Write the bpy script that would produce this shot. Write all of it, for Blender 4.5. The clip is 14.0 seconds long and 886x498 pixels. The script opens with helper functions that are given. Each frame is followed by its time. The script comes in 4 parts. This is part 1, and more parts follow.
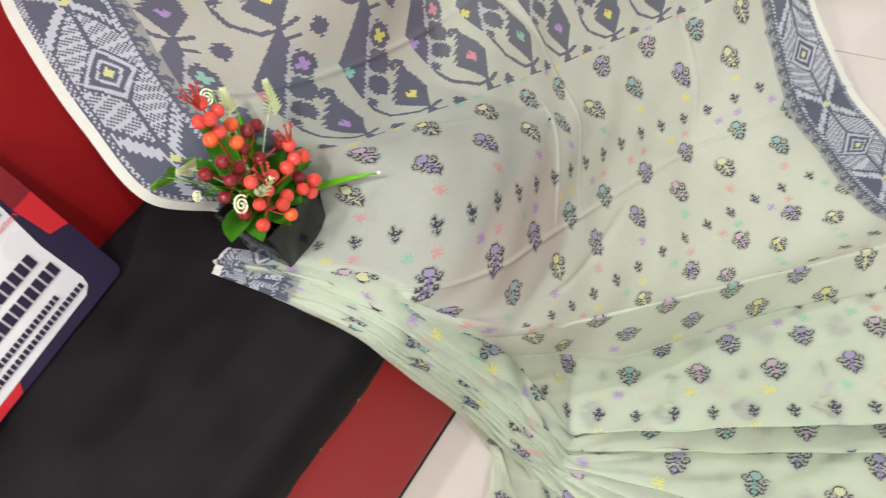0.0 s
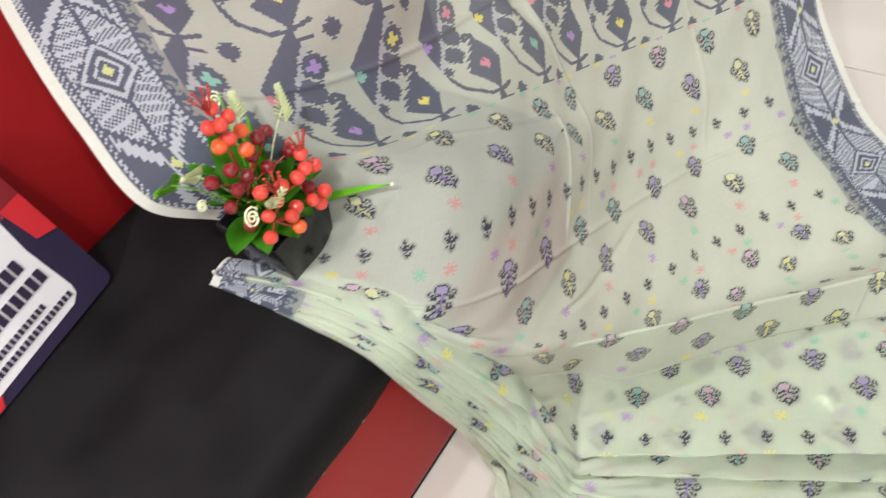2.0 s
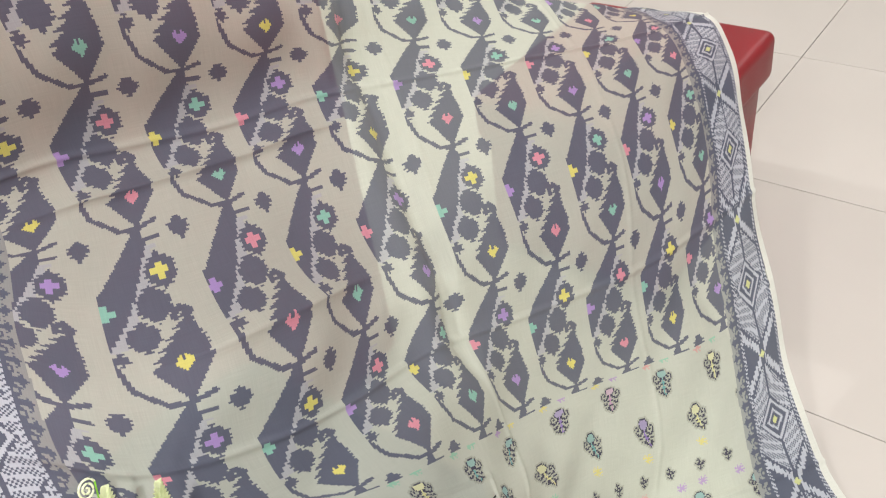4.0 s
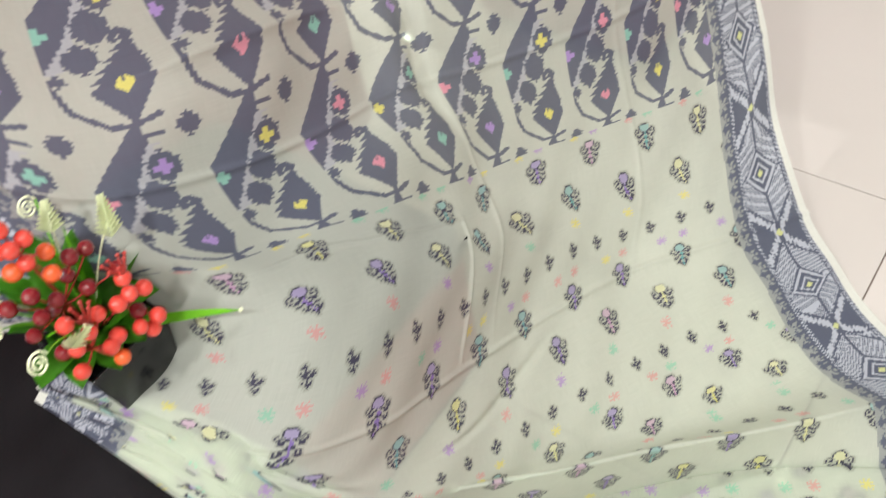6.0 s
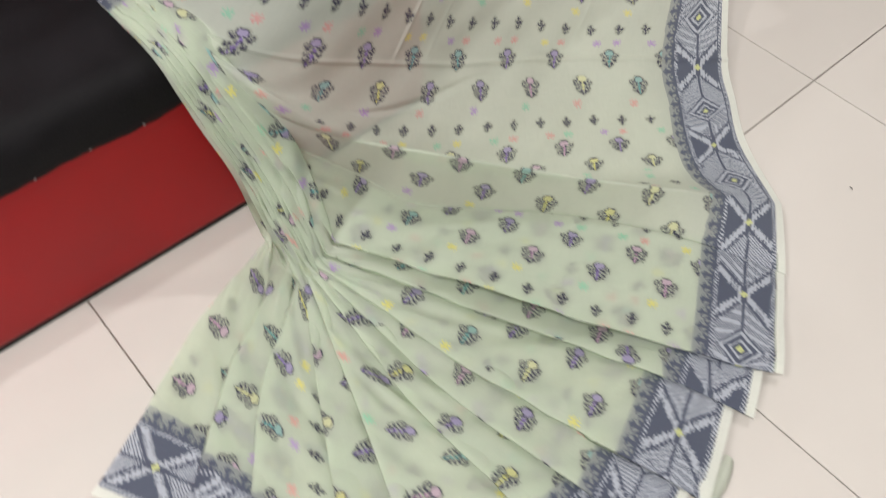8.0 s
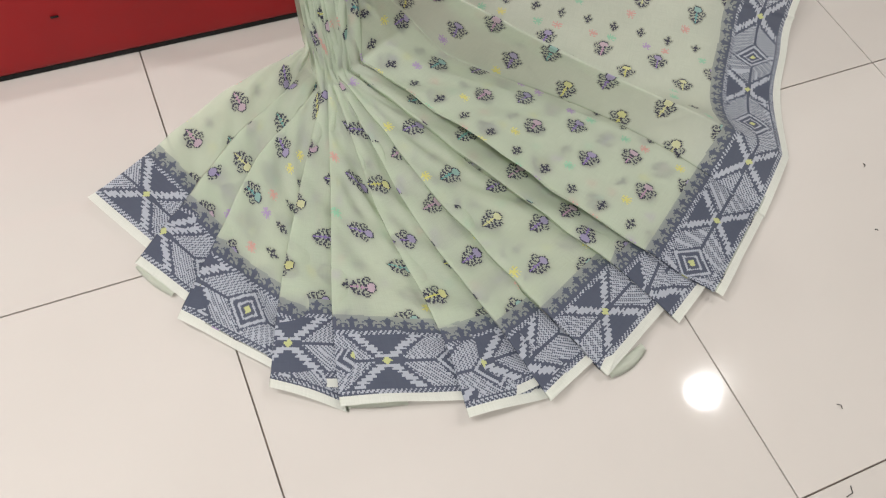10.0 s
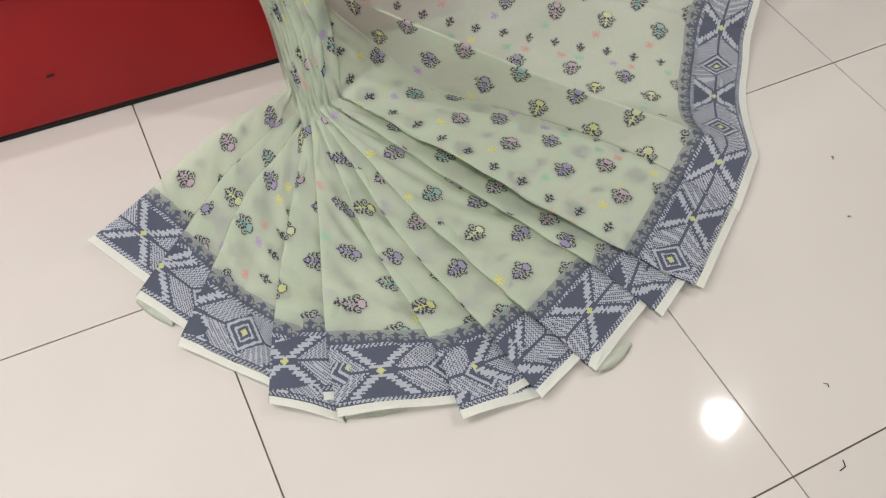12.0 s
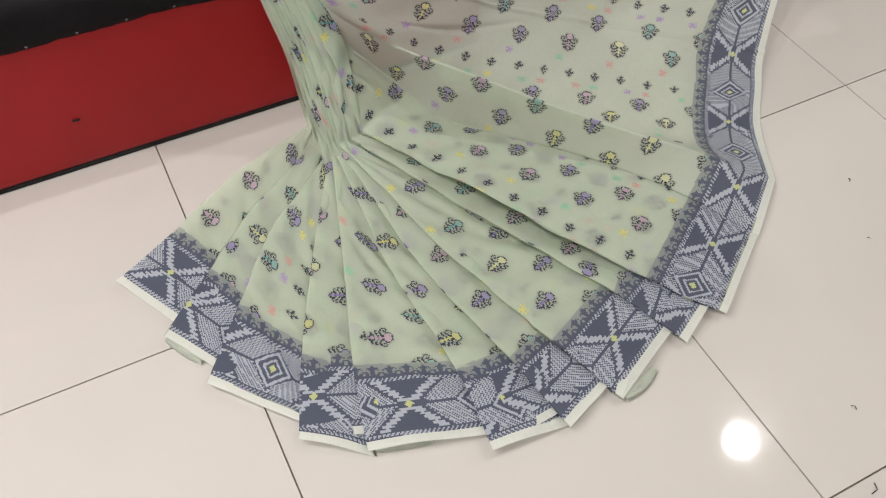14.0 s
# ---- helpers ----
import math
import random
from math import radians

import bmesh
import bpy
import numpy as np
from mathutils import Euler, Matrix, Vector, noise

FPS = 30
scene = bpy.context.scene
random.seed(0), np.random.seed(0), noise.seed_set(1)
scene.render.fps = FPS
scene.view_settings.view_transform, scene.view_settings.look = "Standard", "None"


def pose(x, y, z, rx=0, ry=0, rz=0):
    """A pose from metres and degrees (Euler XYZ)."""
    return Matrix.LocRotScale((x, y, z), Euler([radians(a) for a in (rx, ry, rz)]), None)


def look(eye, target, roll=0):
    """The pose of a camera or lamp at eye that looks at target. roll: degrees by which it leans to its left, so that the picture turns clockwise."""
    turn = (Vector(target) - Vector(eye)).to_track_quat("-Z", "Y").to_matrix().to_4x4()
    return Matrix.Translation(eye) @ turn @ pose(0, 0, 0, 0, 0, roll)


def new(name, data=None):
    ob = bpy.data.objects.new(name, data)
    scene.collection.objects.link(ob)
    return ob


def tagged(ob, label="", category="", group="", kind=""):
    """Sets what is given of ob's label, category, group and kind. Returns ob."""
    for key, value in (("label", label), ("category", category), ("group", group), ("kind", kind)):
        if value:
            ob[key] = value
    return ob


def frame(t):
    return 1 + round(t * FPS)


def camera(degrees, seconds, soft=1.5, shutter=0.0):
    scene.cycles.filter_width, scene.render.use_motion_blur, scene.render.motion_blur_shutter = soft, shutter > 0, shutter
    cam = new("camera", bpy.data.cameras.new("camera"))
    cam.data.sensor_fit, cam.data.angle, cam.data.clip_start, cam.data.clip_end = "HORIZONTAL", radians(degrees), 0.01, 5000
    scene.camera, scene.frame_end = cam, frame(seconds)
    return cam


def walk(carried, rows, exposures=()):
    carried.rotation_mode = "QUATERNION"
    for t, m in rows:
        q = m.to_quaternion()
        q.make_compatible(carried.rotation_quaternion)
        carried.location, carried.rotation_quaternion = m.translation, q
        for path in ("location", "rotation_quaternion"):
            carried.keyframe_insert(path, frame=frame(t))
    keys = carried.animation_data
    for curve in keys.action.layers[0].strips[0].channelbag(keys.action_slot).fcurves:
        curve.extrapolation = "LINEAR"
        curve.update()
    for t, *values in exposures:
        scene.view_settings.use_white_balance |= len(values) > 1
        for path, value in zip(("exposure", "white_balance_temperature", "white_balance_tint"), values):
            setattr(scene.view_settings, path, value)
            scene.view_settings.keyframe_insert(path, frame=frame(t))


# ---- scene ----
cam = camera(55.4, 14.0, soft=1.2, shutter=0.4)

EXPOSURES = [(0, 0.50), (3.5, 0.53), (7.0, 0.55), (7.5, 0.38), (8.2, 0.17), (11.5, 0.0), (14, -0.03)]
PATH = [
    (0, (-0.059, -0.119, 1.103), (0.766, 0.881, -0.42), -21.8),
    (0.5, (-0.074, -0.101, 1.111), (0.695, 0.995, -0.375), -26.4),
    (0.6, (-0.089, -0.095, 1.098), (0.701, 1.004, -0.374), -25.4),
    (1, (-0.072, -0.088, 1.096), (0.703, 0.984, -0.404), -23.0),
    (1.5, (-0.084, -0.059, 1.089), (0.718, 0.959, -0.434), -22.1),
    (2, (-0.051, -0.05, 1.094), (0.806, 0.888, -0.45), -18.2),
    (2.5, (0.024, -0.022, 1.105), (0.949, 0.853, -0.437), -10.6),
    (3, (0.106, -0.009, 1.127), (1.072, 0.87, -0.387), -9.5),
    (3.5, (0.141, -0.027, 1.137), (1.244, 0.994, -0.183), -10.5),
    (3.7, (0.165, -0.007, 1.175), (1.296, 1.037, -0.102), -9.5),
    (4.4, (0.178, -0.002, 1.176), (1.322, 1.050, -0.055), -9.3),
    (5.8, (0.172, -0.044, 1.058), (1.114, 0.876, -0.447), -12.0),
    (6, (0.155, -0.049, 1.055), (1.055, 0.875, -0.473), -12.8),
    (6.5, (0.072, -0.051, 1.056), (0.886, 0.906, -0.5), -10.8),
    (7, (0.03, -0.139, 1.094), (0.873, 0.849, -0.427), -12.8),
    (7.1, (-0.007, -0.181, 1.103), (0.901, 0.811, -0.377), -11.6),
    (7.5, (-0.054, -0.233, 1.07), (0.927, 0.631, -0.443), -4.1),
    (7.8, (-0.065, -0.327, 1.036), (0.789, 0.5, -0.571), 2.1),
    (8, (-0.044, -0.412, 1.043), (0.73, 0.463, -0.581), 0.8),
    (8.2, (-0.009, -0.513, 1.015), (0.687, 0.444, -0.598), -0.5),
    (8.5, (-0.01, -0.509, 1.013), (0.642, 0.393, -0.648), 5.9),
    (9, (-0.041, -0.524, 1.003), (0.581, 0.349, -0.686), 12.4),
    (9.2, (-0.011, -0.554, 1.025), (0.53, 0.327, -0.687), 10.1),
    (11.3, (-0.037, -0.734, 1.035), (0.552, 0.284, -0.583), 7.8),
    (11.5, (-0.027, -0.741, 1.029), (0.548, 0.288, -0.587), 5.8),
    (12, (-0.017, -0.753, 1.036), (0.552, 0.288, -0.574), 3.2),
    (12.5, (-0.032, -0.745, 1.042), (0.537, 0.305, -0.562), 2.5),
    (13, (-0.031, -0.738, 1.046), (0.52, 0.338, -0.547), 1.1),
    (13.5, (-0.024, -0.741, 1.048), (0.534, 0.345, -0.535), 0.6),
    (14, (-0.037, -0.744, 1.051), (0.535, 0.351, -0.522), 0.9),
]
walk(cam, [(t, look(eye, target, roll)) for t, eye, target, roll in PATH], EXPOSURES)

# ---- world and light ----
world = bpy.data.worlds.new("room_world")
scene.world = world
world.use_nodes = True
world.node_tree.nodes["Background"].inputs[0].default_value = (1.0, 0.97, 0.93, 1)
world.node_tree.nodes["Background"].inputs[1].default_value = 0.15

# First three placed from their floor reflections; the other six are unseen, added fill.
LAMPS = [(1.84, 0.08, 2.30), (4.15, 0.13, 2.30), (4.6, 2.94, 2.30), (-0.6, -0.10, 2.30), (1.2, 2.6, 2.30), (-1.2, 0.6, 2.30), (-0.3, -1.2, 2.30), (-1.9, 0.2, 2.30), (-1.7, -1.6, 2.30)]


def downlamp(x, y, z):
    data = bpy.data.lights.new("downlight_or_fill_lamp", "AREA")
    data.shape, data.size = "DISK", 0.085
    data.energy, data.color = LAMP_POWER, (1.0, 0.985, 0.965)
    lamp = new("downlight_or_fill_lamp", data)
    lamp.matrix_world = pose(x, y, z - 0.006)
    return lamp


LAMP_POWER = 16.0
for place in LAMPS:
    downlamp(*place)


# ---- materials ----
def material(name):
    m = bpy.data.materials.new(name)
    m.use_nodes = True
    nodes = m.node_tree.nodes
    return m, nodes, m.node_tree.links, nodes["Principled BSDF"]


def surface(name, colour, rough=0.5, metal=0.0, vary=0.12, scale=6.0, fine=120.0, bump=0.15, rough_vary=0.1, coat=0.0, spec=0.5):
    """A plain painted, moulded or upholstered surface with two scales of variation."""
    m, nodes, links, bsdf = material(name)
    where = nodes.new("ShaderNodeTexCoord")
    big = nodes.new("ShaderNodeTexNoise")
    big.inputs["Scale"].default_value, big.inputs["Detail"].default_value = scale, 4
    small = nodes.new("ShaderNodeTexNoise")
    small.inputs["Scale"].default_value, small.inputs["Detail"].default_value = fine, 3
    for tex in (big, small):
        links.new(where.outputs["Object"], tex.inputs["Vector"])
    ramp = nodes.new("ShaderNodeMapRange")
    ramp.inputs["From Min"].default_value, ramp.inputs["From Max"].default_value = 0.3, 0.7
    ramp.inputs["To Min"].default_value, ramp.inputs["To Max"].default_value = 1 - vary, 1 + vary
    links.new(big.outputs["Fac"], ramp.inputs["Value"])
    mul = nodes.new("ShaderNodeVectorMath")
    mul.operation = "SCALE"
    mul.inputs[0].default_value = colour
    links.new(ramp.outputs["Result"], mul.inputs["Scale"])
    links.new(mul.outputs["Vector"], bsdf.inputs["Base Color"])
    rr = nodes.new("ShaderNodeMapRange")
    rr.inputs["From Min"].default_value, rr.inputs["From Max"].default_value = 0.3, 0.7
    rr.inputs["To Min"].default_value, rr.inputs["To Max"].default_value = max(0.02, rough - rough_vary), min(1.0, rough + rough_vary)
    links.new(big.outputs["Fac"], rr.inputs["Value"])
    links.new(rr.outputs["Result"], bsdf.inputs["Roughness"])
    bsdf.inputs["Metallic"].default_value = metal
    bsdf.inputs["Coat Weight"].default_value = coat
    bsdf.inputs["Specular IOR Level"].default_value = spec
    if bump:
        b = nodes.new("ShaderNodeBump")
        b.inputs["Strength"].default_value, b.inputs["Distance"].default_value = bump, 0.002
        links.new(small.outputs["Fac"], b.inputs["Height"])
        links.new(b.outputs["Normal"], bsdf.inputs["Normal"])
    return m


RED = surface("red_leatherette", (0.34, 0.010, 0.013), 0.45, vary=0.10, scale=5, fine=420, bump=0.12, spec=0.3)
RED_WORN = surface("dark_red_leatherette", (0.22, 0.008, 0.014), 0.45, vary=0.12, scale=5, fine=420, bump=0.12)
BLACK = surface("black_rexine", (0.0088, 0.0081, 0.0094), 0.68, vary=0.45, scale=9, fine=300, bump=0.2, rough_vary=0.12, spec=0.13)
TACK = surface("dull_tack_metal", (0.22, 0.22, 0.23), 0.45, metal=0.8, bump=0)
# also colours the strip that paints the shade under the sofa base
BLACK_GAP = surface("black_foot_and_gap_shade", (0.006, 0.006, 0.006), 0.8, bump=0)
POT = surface("glossy_black_plastic", (0.008, 0.008, 0.009), 0.22, vary=0.2, scale=20, fine=300, bump=0.05)
LEAF = surface("plastic_leaf", (0.070, 0.28, 0.014), 0.34, vary=0.35, scale=28, fine=180, bump=0.2)
SELVEDGE = surface("white_cotton_selvedge", (0.74, 0.77, 0.68), 0.75, vary=0.06, scale=60, fine=700, bump=0.25, spec=0.2)
GRASS = surface("plastic_grass_blade", (0.22, 0.60, 0.03), 0.4, vary=0.3, scale=25, fine=160, bump=0.1)
PALE = surface("pale_green_plastic", (0.86, 0.92, 0.62), 0.45, vary=0.15, scale=40, bump=0.1)
STEM = surface("red_stem_plastic", (0.42, 0.04, 0.03), 0.4, vary=0.2, scale=40, bump=0.1)
CORAL = surface("coral_berry", (0.72, 0.065, 0.045), 0.2, vary=0.18, scale=45, fine=200, bump=0.04, coat=0.5)
ORANGE = surface("orange_berry", (0.78, 0.12, 0.03), 0.2, vary=0.2, scale=45, fine=200, bump=0.04, coat=0.5)
CRIMSON = surface("crimson_berry", (0.20, 0.008, 0.014), 0.16, vary=0.25, scale=45, fine=200, bump=0.04, coat=0.6)
WALL = surface("painted_wall", (0.66, 0.64, 0.61), 0.75, vary=0.04, scale=2, fine=60, bump=0.1)
CEILING = surface("ceiling_paint", (0.78, 0.76, 0.72), 0.85, vary=0.03, scale=2, fine=60, bump=0.05)
RIM = surface("lamp_rim_plastic", (0.8, 0.8, 0.8), 0.4, bump=0)
BOARD = surface("laminated_white_board", (0.74, 0.73, 0.77), 0.28, vary=0.03, scale=8, bump=0.03)
NAVY = surface("navy_print", (0.020, 0.014, 0.045), 0.3, vary=0.1, bump=0)
PRINT_RED = surface("red_print", (0.55, 0.02, 0.03), 0.3, vary=0.06, bump=0)
PRINT_DARK_RED = surface("dark_red_print", (0.20, 0.012, 0.02), 0.3, vary=0.06, bump=0)
PRINT_BLUE = surface("blue_print", (0.02, 0.22, 0.62), 0.3, vary=0.05, bump=0)
PRINT_GREEN = surface("green_print", (0.01, 0.24, 0.09), 0.3, vary=0.05, bump=0)
PRINT_PINK = surface("pink_red_print", (0.70, 0.07, 0.11), 0.3, vary=0.05, bump=0)
PRINT_INK = surface("dark_ink_print", (0.02, 0.012, 0.04), 0.3, vary=0.05, bump=0)


def tile_material():
    """Glossy cream porcelain floor tile with faint clouding, each tile a little different."""
    m, nodes, links, bsdf = material("cream_porcelain_tile")
    where = nodes.new("ShaderNodeNewGeometry")
    cloud = nodes.new("ShaderNodeTexNoise")
    cloud.inputs["Scale"].default_value, cloud.inputs["Detail"].default_value = 3.5, 5
    links.new(where.outputs["Position"], cloud.inputs["Vector"])
    info = nodes.new("ShaderNodeObjectInfo")
    mix = nodes.new("ShaderNodeMix")
    mix.data_type = "RGBA"
    mix.inputs["A"].default_value, mix.inputs["B"].default_value = (0.578, 0.542, 0.508, 1), (0.630, 0.594, 0.560, 1)
    links.new(cloud.outputs["Fac"], mix.inputs["Factor"])
    tone = nodes.new("ShaderNodeMapRange")
    tone.inputs["To Min"].default_value, tone.inputs["To Max"].default_value = 0.975, 1.02
    links.new(info.outputs["Random"], tone.inputs["Value"])
    mul = nodes.new("ShaderNodeVectorMath")
    mul.operation = "SCALE"
    links.new(mix.outputs["Result"], mul.inputs[0])
    links.new(tone.outputs["Result"], mul.inputs["Scale"])
    links.new(mul.outputs["Vector"], bsdf.inputs["Base Color"])
    smear = nodes.new("ShaderNodeTexNoise")
    smear.inputs["Scale"].default_value, smear.inputs["Detail"].default_value = 9, 6
    links.new(where.outputs["Position"], smear.inputs["Vector"])
    rr = nodes.new("ShaderNodeMapRange")
    rr.inputs["From Min"].default_value, rr.inputs["From Max"].default_value = 0.35, 0.7
    rr.inputs["To Min"].default_value, rr.inputs["To Max"].default_value = 0.035, 0.075
    links.new(smear.outputs["Fac"], rr.inputs["Value"])
    links.new(rr.outputs["Result"], bsdf.inputs["Roughness"])
    return m


TILE = tile_material()
GROUT = surface("grey_brown_grout", (0.33, 0.275, 0.24), 0.9, vary=0.3, scale=12, fine=200, bump=0.2)


def cloth_material():
    """Sheer cotton weave: dye colour and cover come from the woven face attribute, with slubs along both threads."""
    m, nodes, links, bsdf = material("sheer_woven_cotton")
    out = nodes["Material Output"]
    dye = nodes.new("ShaderNodeAttribute")
    dye.attribute_name = "dye"
    uv = nodes.new("ShaderNodeUVMap")
    uv.uv_map = "cloth"
    slubs = []
    for sx, sy in ((1500, 35), (35, 1500)):
        mp = nodes.new("ShaderNodeMapping")
        mp.inputs["Scale"].default_value = (sx, sy, 1)
        links.new(uv.outputs["UV"], mp.inputs["Vector"])
        tex = nodes.new("ShaderNodeTexNoise")
        tex.inputs["Scale"].default_value, tex.inputs["Detail"].default_value = 1.0, 2
        links.new(mp.outputs["Vector"], tex.inputs["Vector"])
        slubs.append(tex)
    add = nodes.new("ShaderNodeMath")
    add.operation = "ADD"
    links.new(slubs[0].outputs["Fac"], add.inputs[0])
    links.new(slubs[1].outputs["Fac"], add.inputs[1])
    fac = nodes.new("ShaderNodeMapRange")
    fac.inputs["From Min"].default_value, fac.inputs["From Max"].default_value = 0.6, 1.4
    fac.inputs["To Min"].default_value, fac.inputs["To Max"].default_value = 0.955, 1.04
    links.new(add.outputs["Value"], fac.inputs["Value"])
    cover = nodes.new("ShaderNodeMath")
    cover.operation = "MULTIPLY"
    cover.use_clamp = True
    links.new(dye.outputs["Alpha"], cover.inputs[0])
    links.new(fac.outputs["Result"], cover.inputs[1])
    tone = nodes.new("ShaderNodeVectorMath")
    tone.operation = "SCALE"
    links.new(dye.outputs["Color"], tone.inputs[0])
    links.new(fac.outputs["Result"], tone.inputs["Scale"])
    links.new(tone.outputs["Vector"], bsdf.inputs["Base Color"])
    bsdf.inputs["Roughness"].default_value = 0.65
    bsdf.inputs["Specular IOR Level"].default_value = 0.25
    bsdf.inputs["Sheen Weight"].default_value = 0.1
    back = nodes.new("ShaderNodeBsdfTranslucent")
    links.new(tone.outputs["Vector"], back.inputs["Color"])
    body = nodes.new("ShaderNodeMixShader")
    body.inputs["Fac"].default_value = 0.3
    links.new(bsdf.outputs["BSDF"], body.inputs[1])
    links.new(back.outputs["BSDF"], body.inputs[2])
    clear = nodes.new("ShaderNodeBsdfTransparent")
    clear.inputs["Color"].default_value = (0.91, 0.975, 0.85, 1)
    mix = nodes.new("ShaderNodeMixShader")
    links.new(cover.outputs["Value"], mix.inputs["Fac"])
    links.new(clear.outputs["BSDF"], mix.inputs[1])
    links.new(body.outputs["Shader"], mix.inputs[2])
    links.new(mix.outputs["Shader"], out.inputs["Surface"])
    return m


CLOTH = cloth_material()


def glow_material():
    m, nodes, links, bsdf = material("lamp_diffuser_glow")
    bsdf.inputs["Emission Color"].default_value = (1.0, 0.985, 0.965, 1)
    bsdf.inputs["Emission Strength"].default_value = 6.0
    return m


GLOW = glow_material()


# ---- mesh helpers ----
def thing(name, place, label, category, group="", kind=""):
    ob = new(name)
    ob.matrix_world = pose(*place)
    return tagged(ob, label, category, group, kind)


def part(name, bm, mat, parent=None, label="", smooth=True):
    """Links a bmesh given in world metres as one mesh object under parent."""
    me = bpy.data.meshes.new(name)
    bm.to_mesh(me)
    bm.free()
    me.materials.append(mat)
    if smooth:
        me.shade_smooth()
    ob = new(name, me)
    if parent is not None:
        ob.parent = parent
        base, up = Matrix.Identity(4), parent
        while up is not None:
            base = up.matrix_parent_inverse @ up.matrix_basis @ base
            up = up.parent
        ob.matrix_parent_inverse = base.inverted()
    if label:
        ob["label"] = label
    return ob


def box(x0, y0, z0, x1, y1, z1, bevel=0.0, segments=3):
    bm = bmesh.new()
    bmesh.ops.create_cube(bm, size=1.0, matrix=Matrix.LocRotScale(((x0 + x1) / 2, (y0 + y1) / 2, (z0 + z1) / 2), None, (x1 - x0, y1 - y0, z1 - z0)))
    if bevel:
        bmesh.ops.bevel(bm, geom=bm.edges[:], offset=bevel, segments=segments, profile=0.5, affect="EDGES")
    return bm


def tube(points, radius, sides=8, taper=1.0):
    """A round bar along a smooth line, thinner towards its end by taper."""
    bm = bmesh.new()
    pts = [Vector(p) for p in points]
    rings = []
    for i, p in enumerate(pts):
        way = (pts[min(i + 1, len(pts) - 1)] - pts[max(i - 1, 0)]).normalized()
        side = way.orthogonal().normalized()
        other = way.cross(side)
        r = radius * (1 + (taper - 1) * i / max(1, len(pts) - 1))
        rings.append([bm.verts.new(p + (side * math.cos(a) + other * math.sin(a)) * r) for a in (2 * math.pi * k / sides for k in range(sides))])
    for a, b in zip(rings, rings[1:]):
        for k in range(sides):
            bm.faces.new((a[k], a[(k + 1) % sides], b[(k + 1) % sides], b[k]))
    bm.faces.new(rings[0][::-1])
    bm.faces.new(rings[-1])
    bmesh.ops.recalc_face_normals(bm, faces=bm.faces[:])
    return bm


def bow(a, b, lift, n=8):
    """Points on a bowed line from a to b, lifted in the middle."""
    a, b = Vector(a), Vector(b)
    return [a.lerp(b, t) + Vector((0, 0, lift)) * (4 * t * (1 - t)) for t in (i / n for i in range(n + 1))]


def join_into(bm, other):
    me = bpy.data.meshes.new("tmp")
    other.to_mesh(me)
    other.free()
    bm.from_mesh(me)
    bpy.data.meshes.remove(me)
    return bm


# ---- room shell ----
def room():
    x0, x1, y0, y1, h = -3.2, 6.0, -3.6, 4.2, 2.36
    bm = box(x0 - 0.15, y0 - 0.15, -0.22, x1 + 0.15, y1 + 0.15, -0.006)
    floor_ob = part("floor", bm, GROUT, None, smooth=False)
    tagged(floor_ob, "cream glossy porcelain tile floor with thin dark joints", "floor", kind="structure")
    for name, b in (("wall_north", (x0, y1, 0, x1, y1 + 0.15, h)), ("wall_south", (x0, y0 - 0.15, 0, x1, y0, h)),
                    ("wall_east", (x1, y0 - 0.15, 0, x1 + 0.15, y1 + 0.15, h)), ("wall_west", (x0 - 0.15, y0 - 0.15, 0, x0, y1 + 0.15, h))):
        tagged(part(name, box(*b), WALL, None, smooth=False), "plain cream painted shop wall", "wall", kind="structure")
    tagged(part("ceiling", box(x0 - 0.15, y0 - 0.15, h, x1 + 0.15, y1 + 0.15, h + 0.12), CEILING, None, smooth=False), "plain white painted ceiling", "ceiling", kind="structure")
    return floor_ob


floor = room()


def tiles(parent):
    """Floor tiles 0.6 m square with 3 mm joints, sharing one mesh."""
    g = 0.0010
    bm = box(g, g, -0.0055, 0.6 - g, 0.6 - g, 0.0, 0.0008, 2)
    me = bpy.data.meshes.new("tile")
    bm.to_mesh(me)
    bm.free()
    me.materials.append(TILE)
    for i in range(-5, 10):
        for j in range(-6, 7):
            ob = new("tile", me)
            ob.parent = parent
            ob.location = (0.6 * i, 0.6 * j, 0)


def downlight(x, y, z):
    t = thing("downlight_or_fill", (x, y, z + 0.06), "round flat white ceiling downlight, switched on; six of the nine are added fill", "downlight", "ceiling downlights")
    bm = bmesh.new()
    bmesh.ops.create_cone(bm, cap_ends=True, segments=40, radius1=0.060, radius2=0.064, depth=0.02, matrix=Matrix.Translation((x, y, z + 0.05)))
    part("rim", bm, RIM, t, "white rim", smooth=False)
    bm = bmesh.new()
    bmesh.ops.create_cone(bm, cap_ends=True, segments=40, radius1=0.045, radius2=0.045, depth=0.01, matrix=Matrix.Translation((x, y, z + 0.036)))
    part("diffuser", bm, GLOW, t, "glowing diffuser", smooth=False)


# the six added fill lamps get the same made-up housing as the rest
for place in LAMPS:
    downlight(*place)


